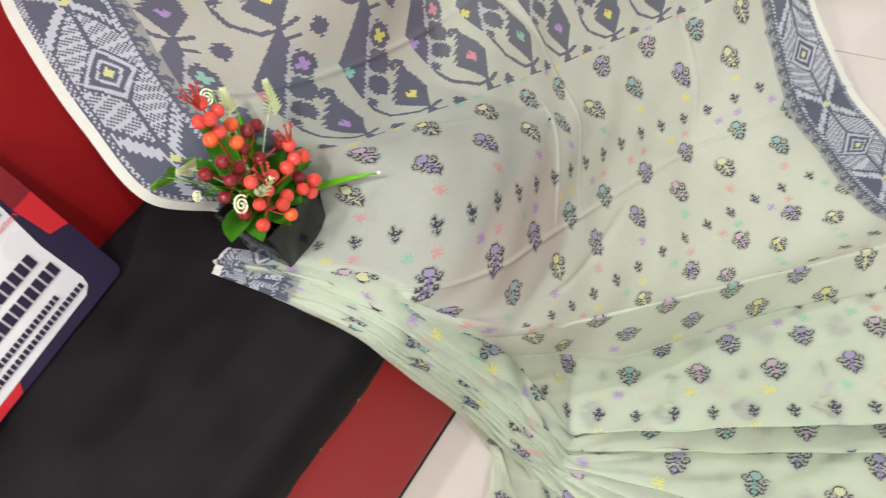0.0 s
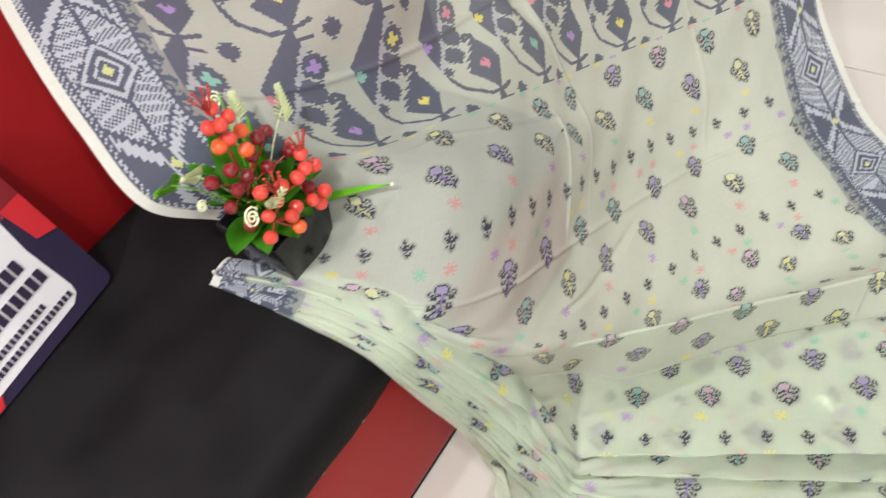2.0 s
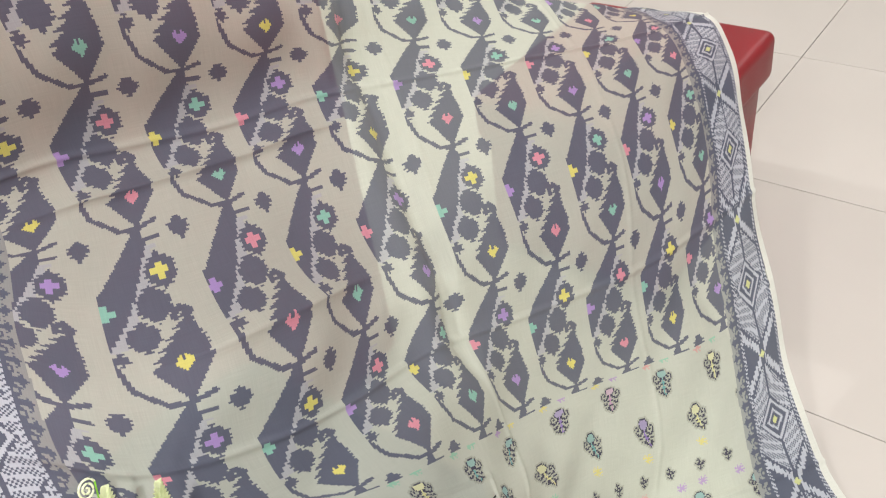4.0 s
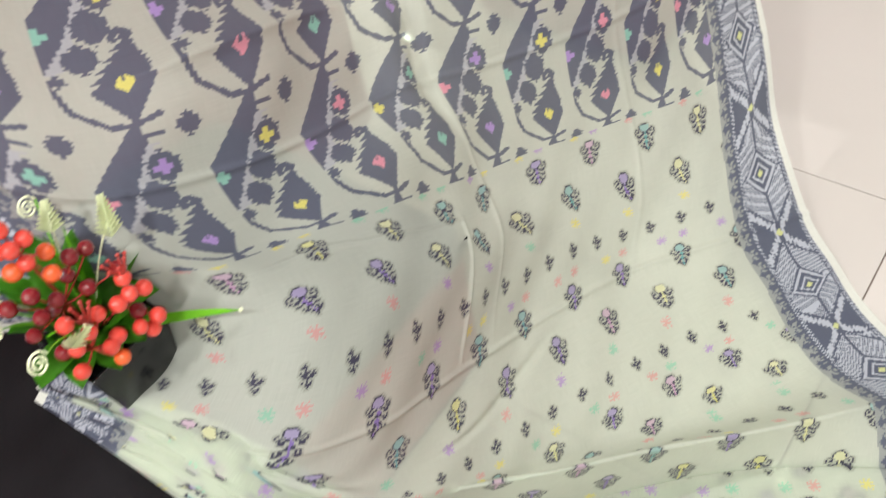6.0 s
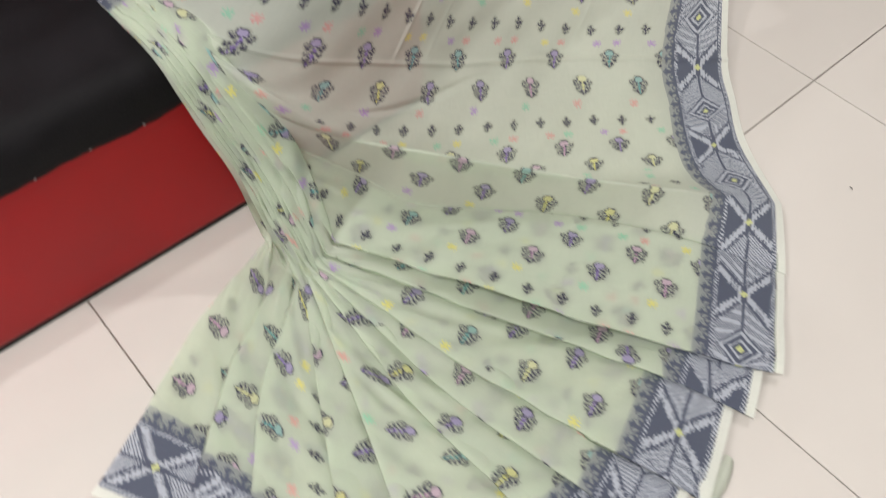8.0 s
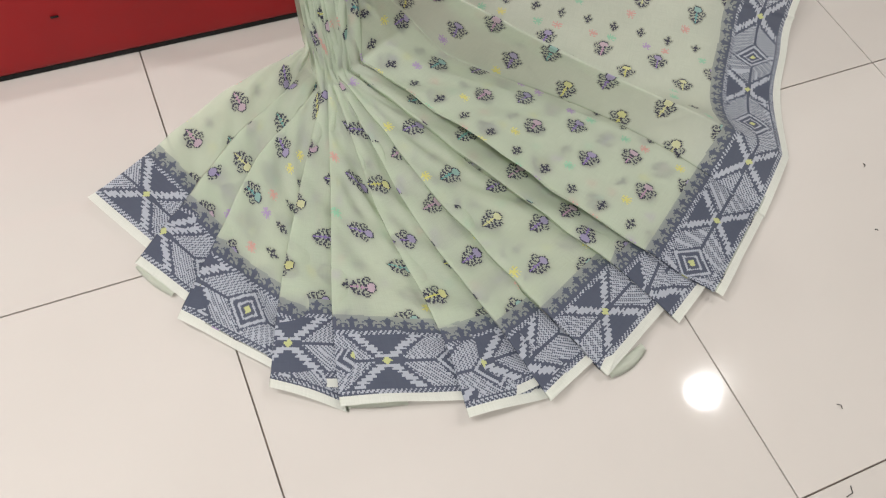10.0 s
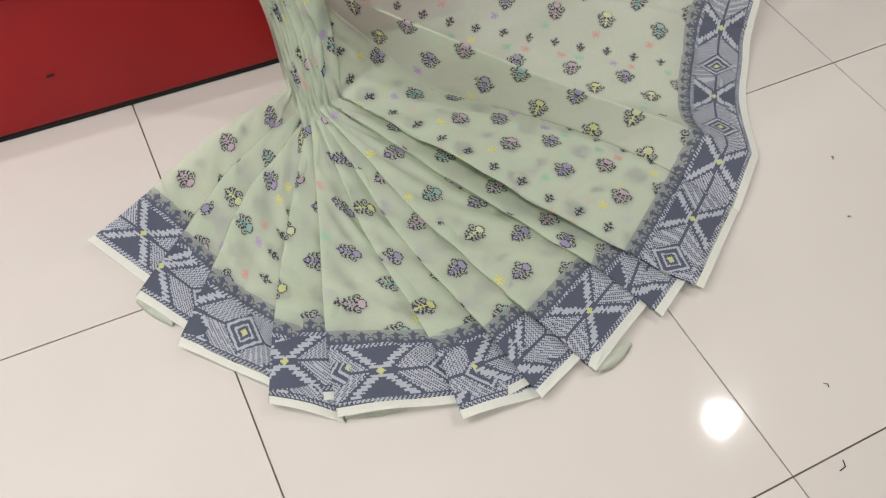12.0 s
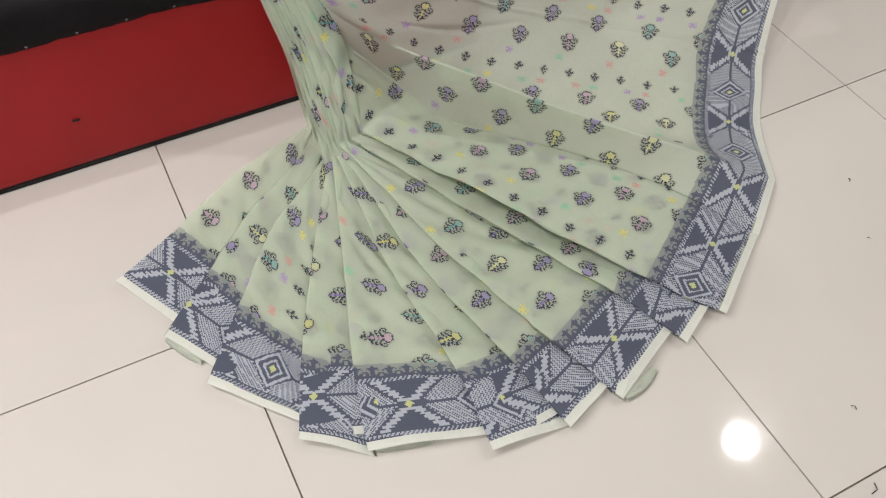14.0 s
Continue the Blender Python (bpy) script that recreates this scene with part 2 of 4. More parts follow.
# ---- sofa ----
def cushion(x0, y0, z0, x1, y1, z1, r, sag=0.0, seed=3, fall=0.0):
    """A soft upholstered block: rounded edges, crowned top and slight unevenness."""
    bm = box(x0, y0, z0, x1, y1, z1, r, 4)
    bmesh.ops.subdivide_edges(bm, edges=[e for e in bm.edges if e.calc_length() > 0.06], cuts=12, use_grid_fill=True)
    for v in bm.verts:
        fx, fy = (v.co.x - x0) / (x1 - x0), (v.co.y - y0) / (y1 - y0)
        crown = 16 * fx * (1 - fx) * fy * (1 - fy)
        w = noise.noise(v.co * 7 + Vector((seed, 0, 0)))
        if v.co.z > (z0 + z1) / 2:
            v.co.z += sag * crown + 0.0018 * w
            over = min(1.0, max(0.0, (v.co.x - (x1 - 0.20)) / 0.20))
            v.co.z -= fall * over * over * (3 - 2 * over)
        v.co.x += 0.001 * w
        v.co.y += 0.0015 * noise.noise(v.co * 9 + Vector((0, seed, 0)))
    return bm


def sofa():
    t = thing("sofa", (-0.15, 0.64, 0), "low red leatherette sofa with a black padded seat", "sofa")
    x0, x1 = -1.05, 0.64
    part("base", cushion(x0, 0.412, 0.007, x1, 0.86, 0.268, 0.012), RED, t, "dark red upholstered base")
    for x in (x0 + 0.06, -0.2, x1 - 0.1):
        for y in (0.455, 0.80):
            part("foot", box(x, y, 0, x + 0.05, y + 0.05, 0.03, 0.004), BLACK_GAP, t, "short black foot")
    # black strip stands in for the shadow line where the base clears the floor
    part("gap_shade_strip", box(x0 + 0.004, 0.4145, 0.0, x1 - 0.004, 0.43, 0.010, 0.002), BLACK_GAP, t, "black strip put in as the shaded gap under the base")
    part("seat", cushion(x0 - 0.004, 0.402, 0.25, x1 + 0.004, 0.858, 0.342, 0.036, 0.006, 5, 0.055), BLACK, t, "black padded rexine seat")
    # uneven lower edge of the black cover, tacked to the base
    bm = bmesh.new()
    last = None
    n = 240
    for i in range(n + 1):
        x = x0 + (x1 - x0) * i / n
        drop = 0.004 + 0.006 * noise.noise(Vector((x * 9, 0, 4))) + 0.003 * noise.noise(Vector((x * 45, 2, 4)))
        ring = [bm.verts.new((x, 0.403, 0.285)), bm.verts.new((x, 0.4035, 0.27)), bm.verts.new((x, 0.4085, 0.262 - drop)), bm.verts.new((x, 0.415, 0.262 - drop))]
        if last:
            for a in range(3):
                bm.faces.new((last[a], ring[a], ring[a + 1], last[a + 1]))
        last = ring
    for k in range(22):
        x = x0 + 0.05 + 0.073 * k
        drop = 0.004 + 0.006 * noise.noise(Vector((x * 9, 0, 4)))
        bm_tack = bmesh.new()
        bmesh.ops.create_uvsphere(bm_tack, u_segments=10, v_segments=6, radius=0.0024, matrix=Matrix.Translation((x, 0.4062, 0.2672 - drop)) @ Matrix.Diagonal((1, 0.45, 1, 1)))
        part("tack", bm_tack, TACK, t, "small dull metal tack")
    part("cover_edge", bm, BLACK, t, "uneven tacked edge of the black cover")
    bm = cushion(x0, 0.862, 0.02, 0.96, 0.98, 0.97, 0.03, 0, 9)
    part("backrest", bm, RED, t, "red upholstered backrest")
    bm = tube([(-0.108, 0.4105, 0.1065), (-0.102, 0.4095, 0.1075), (-0.097, 0.4105, 0.1065)], 0.0016, 6)
    part("tear", bm, BLACK_GAP, t, "small dark tear")
    for x in (-0.62, -0.1, 0.4):
        part("seam", tube([(x, 0.8605, 0.36), (x, 0.8605, 0.93)], 0.0016, 6), RED_WORN, t, "stitched seam")


sofa()


def stool():
    t = thing("ottoman", (1.53, 0.69, 0), "dark red leatherette ottoman, half hidden under the saree end", "ottoman")
    part("seat", cushion(1.30, 0.478, 0.28, 1.765, 0.90, 0.386, 0.02, 0.0, 2), RED_WORN, t, "dark red padded top")
    part("base", cushion(1.315, 0.495, 0.02, 1.75, 0.88, 0.285, 0.012, 0.0, 4), RED_WORN, t)
    for x in (1.34, 1.68):
        for y in (0.51, 0.82):
            part("foot", box(x, y, 0, x + 0.04, y + 0.04, 0.028, 0.004), BLACK_GAP, t, "short black foot")


stool()

# ---- saree: shape ----
WIDE = 1.16          # from selvedge to selvedge
REPEAT = 0.19        # repeat of the woven pattern along the cloth
PILE = (0.212, 0.598, 0.358)


def line_through(points, count):
    """Evenly spaced points on a smooth curve through the given ones, and its length."""
    p = np.array(points, float)
    k = np.concatenate(([0], np.cumsum(np.sqrt(np.linalg.norm(np.diff(p, axis=0), axis=1) + 1e-9))))
    t = np.linspace(0, k[-1], 1200)
    tang = np.gradient(p, k, axis=0)
    i = np.clip(np.searchsorted(k, t, "right") - 1, 0, len(p) - 2)
    h = (k[i + 1] - k[i])[:, None]
    s = ((t - k[i])[:, None]) / h
    c = (2 * s**3 - 3 * s**2 + 1) * p[i] + (s**3 - 2 * s**2 + s) * h * tang[i] + (3 * s**2 - 2 * s**3) * p[i + 1] + (s**3 - s**2) * h * tang[i + 1]
    run = np.concatenate(([0], np.cumsum(np.linalg.norm(np.diff(c, axis=0), axis=1))))
    at = np.linspace(0, run[-1], count)
    return np.stack([np.interp(at, run, c[:, a]) for a in range(3)], axis=1), run[-1]


# weft lines of the open drape, each from the sofa-side selvedge to the floor-side selvedge
DRAPE = [
    (-0.70, [(0.30, 0.838, 0.955), (0.48, 0.836, 0.945), (0.60, 0.833, 0.925), (0.75, 0.825, 0.87), (0.95, 0.80, 0.78), (1.15, 0.75, 0.68), (1.35, 0.69, 0.58), (1.58, 0.65, 0.475)]),
    (-0.43, [(0.29, 0.836, 0.72), (0.466, 0.831, 0.685), (0.57, 0.826, 0.65), (0.70, 0.805, 0.615), (0.81, 0.775, 0.60), (0.92, 0.73, 0.575), (1.1, 0.655, 0.535), (1.3, 0.58, 0.50), (1.56, 0.515, 0.468)]),
    (-0.235, [(0.240, 0.775, 0.668), (0.31, 0.755, 0.655), (0.39, 0.66, 0.60), (0.47, 0.615, 0.58), (0.56, 0.60, 0.555), (0.68, 0.61, 0.50), (0.90, 0.56, 0.43), (1.15, 0.485, 0.375), (1.49, 0.435, 0.34)]),
    (-0.115, [(0.205, 0.70, 0.575), (0.27, 0.68, 0.572), (0.345, 0.59, 0.53), (0.45, 0.55, 0.488), (0.57, 0.535, 0.445), (0.70, 0.53, 0.405), (0.88, 0.495, 0.325), (1.1, 0.42, 0.27), (1.385, 0.365, 0.245)]),
    (-0.040, [(0.190, 0.638, 0.500), (0.25, 0.622, 0.505), (0.345, 0.545, 0.487), (0.415, 0.522, 0.448), (0.515, 0.508, 0.412), (0.615, 0.488, 0.394), (0.70, 0.482, 0.355), (0.80, 0.478, 0.295), (0.93, 0.44, 0.24), (1.09, 0.385, 0.205), (1.34, 0.322, 0.185)]),
    (0.045, [(0.258, 0.613, 0.405), (0.29, 0.602, 0.42), (0.325, 0.555, 0.445), (0.382, 0.482, 0.437), (0.474, 0.466, 0.396), (0.556, 0.443, 0.355), (0.645, 0.437, 0.300), (0.74, 0.435, 0.245), (0.86, 0.42, 0.20), (0.98, 0.37, 0.165), (1.09, 0.315, 0.135), (1.265, 0.262, 0.118)]),
    (0.10, [(0.248, 0.588, 0.366), (0.278, 0.568, 0.366), (0.318, 0.52, 0.395), (0.352, 0.466, 0.412), (0.413, 0.425, 0.408), (0.503, 0.408, 0.364), (0.587, 0.400, 0.307), (0.665, 0.40, 0.25), (0.755, 0.395, 0.20), (0.843, 0.385, 0.163), (0.95, 0.33, 0.12), (1.055, 0.275, 0.10), (1.21, 0.225, 0.087)]),
    (0.235, [(0.210, 0.618, 0.366), (0.235, 0.53, 0.368), (0.258, 0.457, 0.366), (0.306, 0.371, 0.345), (0.388, 0.343, 0.300), (0.476, 0.344, 0.243), (0.558, 0.344, 0.190), (0.643, 0.339, 0.138), (0.733, 0.320, 0.100), (0.837, 0.288, 0.063), (0.911, 0.238, 0.055), (0.98, 0.192, 0.045), (1.10, 0.125, 0.025)]),
    (0.36, [(0.207, 0.622, 0.367), (0.245, 0.48, 0.364), (0.273, 0.387, 0.336), (0.328, 0.328, 0.274), (0.418, 0.305, 0.207), (0.517, 0.28, 0.138), (0.62, 0.245, 0.086), (0.72, 0.204, 0.049), (0.83, 0.153, 0.029), (0.925, 0.099, 0.017), (1.035, 0.049, 0.007)]),
    (0.47, [(0.207, 0.622, 0.37), (0.242, 0.48, 0.366), (0.272, 0.385, 0.338), (0.325, 0.305, 0.26), (0.42, 0.265, 0.165), (0.50, 0.225, 0.09), (0.60, 0.168, 0.042), (0.70, 0.105, 0.02), (0.80, 0.045, 0.010), (0.885, -0.004, 0.006), (0.972, -0.028, 0.004)]),
    (0.59, [(0.207, 0.622, 0.372), (0.24, 0.48, 0.37), (0.265, 0.385, 0.345), (0.300, 0.335, 0.262), (0.366, 0.290, 0.196), (0.410, 0.262, 0.174), (0.493, 0.191, 0.148), (0.588, 0.122, 0.108), (0.676, 0.043, 0.084), (0.766, -0.034, 0.062), (0.866, -0.103, 0.026), (0.910, -0.136, 0.007)]),
    (0.72, [(0.207, 0.622, 0.373), (0.238, 0.48, 0.37), (0.256, 0.385, 0.335), (0.282, 0.335, 0.245), (0.337, 0.313, 0.165), (0.375, 0.302, 0.12), (0.418, 0.286, 0.066), (0.459, 0.235, 0.03), (0.529, 0.177, 0.016), (0.637, 0.07, 0.011), (0.7, -0.011, 0.009), (0.753, -0.098, 0.008), (0.803, -0.221, 0.008)]),
]

# where the woven border stands at each fold edge: its phase along the repeat (0 diamond, 0.095 cross) and the stretch past it
PHASE = [(0.0, 0.026), (0.095, 0.005), (0.095, 0.07), (0.095, 0.007), (0.095, 0.04), (0.095, 0.068), (0.095, 0.02), (0.0, 0.085), (0.095, 0.005), (0.095, 0.054)]

# fold edges of the pleats: middle of the blade and its hem on the floor
PLEATS = [
    (0.460, -0.034, 0.609, -0.250, 0.658, -0.319), (0.425, -0.018, 0.546, -0.254, 0.577, -0.332), (0.339, -0.052, 0.411, -0.275, 0.443, -0.366),
    (0.290, -0.050, 0.338, -0.275, 0.354, -0.371), (0.246, -0.020, 0.256, -0.247, 0.245, -0.353), (0.188, 0.015, 0.128, -0.164, 0.098, -0.279),
    (0.150, 0.045, 0.075, -0.102, 0.023, -0.223), (0.120, 0.132, 0.009, -0.003, -0.060, -0.087), (0.112, 0.186, 0.001, 0.094, -0.092, 0.014),
    (0.099, 0.262, -0.043, 0.184, -0.130, 0.142),
]


def bundle(k, tuck=False):
    """The gathered part from the pile over the seat's edge down to the floor; k counts pleats from the outermost.
    The blades lie stacked: each tucked fold is well under the next ones."""
    a = max(0.0, 1 - k / 6)
    back = max(0.0, 1 - k / 1.6)
    b = max(0.0, k - 7) / 2
    w, d = (1.0, 0.004) if tuck else (0.0, 0.0)
    return [(PILE[0] - 0.016 + 0.002 * k + 0.020 * w, PILE[1] + 0.026, PILE[2] + 0.001 * k),
            (0.203 + 0.0034 * k + 0.035 * w, 0.50, 0.359 + 0.0010 * k - d * 0.3),
            (0.208 + 0.0042 * k + 0.045 * w, 0.404 - 0.0012 * k + d, 0.340 + 0.0014 * k),
            (0.217 + 0.0052 * k + 0.006 * b + 0.046 * w, 0.362 - 0.0026 * k + d, 0.266 + 0.001 * k),
            (0.234 + 0.0052 * k + 0.016 * b + 0.042 * w, 0.313 + 0.016 * a - 0.0026 * k + d, 0.172),
            (0.229 + 0.0060 * k + 0.030 * b + 0.022 * w + 0.018 * back, 0.216 + 0.100 * back + 0.012 * b + d, 0.028 + 0.004 * k - d)]


def bent(down, out):
    """Joins the hanging part to the blade on the floor with a sharp pressed bend."""
    knee, before, after = np.array(down[-1]), np.array(down[-2]), np.array(out[0])
    near = [tuple(knee + (after - knee) * f) for f in (0.09, 0.45)]
    return down[:-1] + [tuple(knee + (before - knee) * f) for f in (0.5, 0.12)] + [tuple(knee)] + near + out


def pleat_lines():
    """Alternating fold edges (on top) and tucked folds (beneath) from the open drape round to the outermost blade."""
    out = []
    ends = [np.array([0.74, -0.16, 0.79, -0.22])] + [np.array(p[2:]) for p in PLEATS]
    mids = [np.array([0.53, 0.12])] + [np.array(p[:2]) for p in PLEATS]
    for i in range(len(PLEATS)):
        k = len(PLEATS) - 1 - i
        if i > 0:
            m = mids[i] + 0.5 * (mids[i - 1] - mids[i])
            # the hem of each blade runs in under its neighbour, short of the neighbour's own hem
            inward = ends[i][:2] - ends[i][2:]
            inward /= np.linalg.norm(inward)
            under = ends[i][2:] + inward * 0.027
            own = ends[i + 1][2:]
            hem = own + (under - own) * 1.8
            mid = ends[i + 1][:2] + (ends[i][:2] - ends[i + 1][:2]) * 1.8
            out.append((bent(bundle(k, True), [(m[0], m[1], 0.008), (mid[0], mid[1], 0.003), (hem[0], hem[1], 0.0025)]), "tuck"))
        a, b = mids[i + 1], ends[i + 1]
        out.append((bent(bundle(k), [(a[0], a[1], 0.055 if i == 0 else 0.028), (b[0], b[1], 0.020), (b[2], b[3], 0.0145)]), "edge"))
    return out


def saree_shape(nu, step):
    """Grid of points of the whole cloth, each row's place in the mesh and its length, and the cloth's own measure along the warp."""
    keys, vs, lens, true = [], [], [], []
    for v, pts in DRAPE:
        c, L = line_through(pts, nu + 1)
        keys.append(c), vs.append(v), lens.append(WIDE if v < 0.12 else L), true.append(L)
    # below the ridge the cloth tucks back under itself
    under = keys[-1] + (keys[-2] - keys[-1]) * 0.18
    under[:, 2] = np.maximum(np.minimum(under[:, 2], keys[-1][:, 2]) - 0.004, 0.003)
    keys.append(under), vs.append(vs[-1] + 0.03), lens.append(lens[-1]), true.append(true[-1])
    ridge, first = len(DRAPE) - 2, len(DRAPE) + 1
    anchors = list(vs)
    anchors[ridge] = 0.60
    last = keys[-1][-1]
    v = vs[-1]
    mark = 0.0
    count = 0
    for pts, sort in pleat_lines():
        c, L = line_through(pts, nu + 1)
        wide = float(np.linalg.norm(c[-1] - last))
        v += max(0.035, wide)
        if sort == "edge":
            turn, past = PHASE[count]
            at = 0.17 + turn + past
            least = 0.93 if count == 0 else mark + float(np.linalg.norm(c[-1] - shown)) + 0.05
            at += REPEAT * math.ceil((least - at) / REPEAT)
            mark, shown = at, c[-1]
            anchors.append(at)
            count += 1
        else:
            anchors.append(None)
        last = c[-1]
        keys.append(c), vs.append(v), lens.append(L), true.append(L)
    keys, vs, lens = np.array(keys), np.array(vs), np.array(lens)
    grad = np.zeros_like(keys)
    grad[:ridge + 1] = np.gradient(keys[:ridge + 1], vs[:ridge + 1], axis=0)
    rows = np.arange(vs[0], vs[-1], step)
    i = np.clip(np.searchsorted(vs, rows, "right") - 1, 0, len(vs) - 2)
    h = (vs[i + 1] - vs[i])[:, None, None]
    s = ((rows - vs[i]) / (vs[i + 1] - vs[i]))[:, None, None]
    smooth = (2 * s**3 - 3 * s**2 + 1) * keys[i] + (s**3 - 2 * s**2 + s) * h * grad[i] + (3 * s**2 - 2 * s**3) * keys[i + 1] + (s**3 - s**2) * h * grad[i + 1]
    flat = keys[i] + (keys[i + 1] - keys[i]) * s
    # blades bow up a little between their folds
    flat[:, :, 2] += (0.004 * 4 * s * (1 - s))[:, :, 0] * np.linspace(0.4, 1, nu + 1)[None, :]
    pts = np.where((i >= ridge)[:, None, None], flat, smooth)

    # warp measure: the cloth is never squeezed, so where folds close up part of it is hidden behind them
    mid = rows[:-1] + step / 2
    ic = np.clip(np.searchsorted(vs, mid, "right") - 1, 0, len(vs) - 2)
    warp = np.repeat(mid[:, None], nu, axis=1)
    begin = None
    for k in range(7, len(vs) - 1):
        put = ic == k
        f = ((mid[put] - vs[k]) / (vs[k + 1] - vs[k]))[:, None]
        far = np.linalg.norm(keys[k + 1] - keys[k], axis=1)
        far = ((far[:-1] + far[1:]) / 2)[None, :]
        if k < ridge:
            far = np.minimum(far, vs[k + 1] - vs[k])
        if k == ridge - 1 or (k >= first - 1 and anchors[k + 1] is not None):
            warp[put] = anchors[k + 1] - (1 - f) * far
        else:
            base = begin if begin is not None and k < ridge - 1 else anchors[k]
            if k == ridge - 2:
                far = far * 1.5
            warp[put] = base + f * far
            begin = base + far
    return pts, rows, np.interp(rows, vs, lens), np.interp(rows, vs, true), [vs[first]] + list(vs[first + 1::2][:-1]) + [vs[-1] + 1], warp


# ---- saree: woven pattern ----
GROUND = (0.735, 0.780, 0.698)
INK = (0.058, 0.057, 0.092)
DUSK = (0.112, 0.128, 0.182)
MIST = (0.54, 0.575, 0.65)
WHITE = (0.80, 0.82, 0.76)
HUES = [(0.25, 0.17, 0.47), (0.66, 0.64, 0.20), (0.14, 0.36, 0.38), (0.27, 0.19, 0.49), (0.50, 0.30, 0.46), (0.66, 0.66, 0.34), (0.24, 0.17, 0.45), (0.15, 0.37, 0.37)]
FAINT = [(0.50, 0.36, 0.66), (0.80, 0.74, 0.26), (0.36, 0.66, 0.50), (0.75, 0.42, 0.40)]

BUTI = """
......#####......
.....#CCCCC#.....
....#CCCCCCC#....
....#CCCCCCC#....
.##.#CCCCCCC#.##.
#..#.#CCCCC#.#..#
#.##..##C##..##.#
#.....##c##.....#
.##.###.c.###.##.
..###..ccc..###..
......##c##......
..#.##..c..##.#..
..###..ccc..###..
......##c##......
...#.##.c.##.#...
....###.c.###....
......##c##......
.......#c#.......
........#........
"""
SPRIG = """
...#...
..###..
...#...
#.###.#
###.###
.#####.
...#...
.#.#.#.
..###..
...#...
"""
FLEUR = """
###########
.#########.
.##.###.##.
##..###..##
....###....
.#.#####.#.
..#######..
....###....
.....#.....
"""
SPOT = """
.c..c..
..c.c.c
ccccccc
..ccc..
ccccccc
..c.cc.
.c..c..
"""


def glyph(text):
    lines = [l for l in text.strip("\n").split("\n")]
    return np.array([[".#Cc".index(ch) for ch in l.ljust(max(map(len, lines)), ".")] for l in lines])


def stamp(code, hue, x, y, art, cell, x0, every_x, y0, every_y, salt, hues):
    """Sets a small woven figure on a lattice; x and y are metres across and along the cloth."""
    gh, gw = art.shape
    ix, iy = np.round((x - x0) / every_x), np.round((y - y0) / every_y)
    cx = np.floor((x - x0 - ix * every_x) / cell + gw / 2).astype(int)
    cy = np.floor((y - y0 - iy * every_y) / (cell * 1.02) + gh / 2).astype(int)
    inside = (cx >= 0) & (cx < gw) & (cy >= 0) & (cy < gh)
    val = np.where(inside, art[np.clip(cy, 0, gh - 1), np.clip(cx, 0, gw - 1)], 0)
    pick = np.floor(np.abs(np.sin(ix * 12.9898 + iy * 78.233 + salt) * 43758.5453) % 1 * hues).astype(int)
    put = val > 0
    code[put] = val[put]
    hue[put] = pick[put]


def in_poly(x, y, poly):
    inside = np.zeros(x.shape, bool)
    n = len(poly)
    for i in range(n):
        (x1, y1), (x2, y2) = poly[i], poly[(i + 1) % n]
        cross = (y1 > y) != (y2 > y)
        inside ^= cross & (x < (x2 - x1) * (y - y1) / ((y2 - y1) or 1e-9) + x1)
    return inside


def near_line(x, y, pts, w):
    hit = np.zeros(x.shape, bool)
    for (x1, y1), (x2, y2) in zip(pts, pts[1:]):
        dx, dy = x2 - x1, y2 - y1
        t = np.clip(((x - x1) * dx + (y - y1) * dy) / (dx * dx + dy * dy), 0, 1)
        hit |= np.hypot(x - x1 - t * dx, y - y1 - t * dy) < w
    return hit


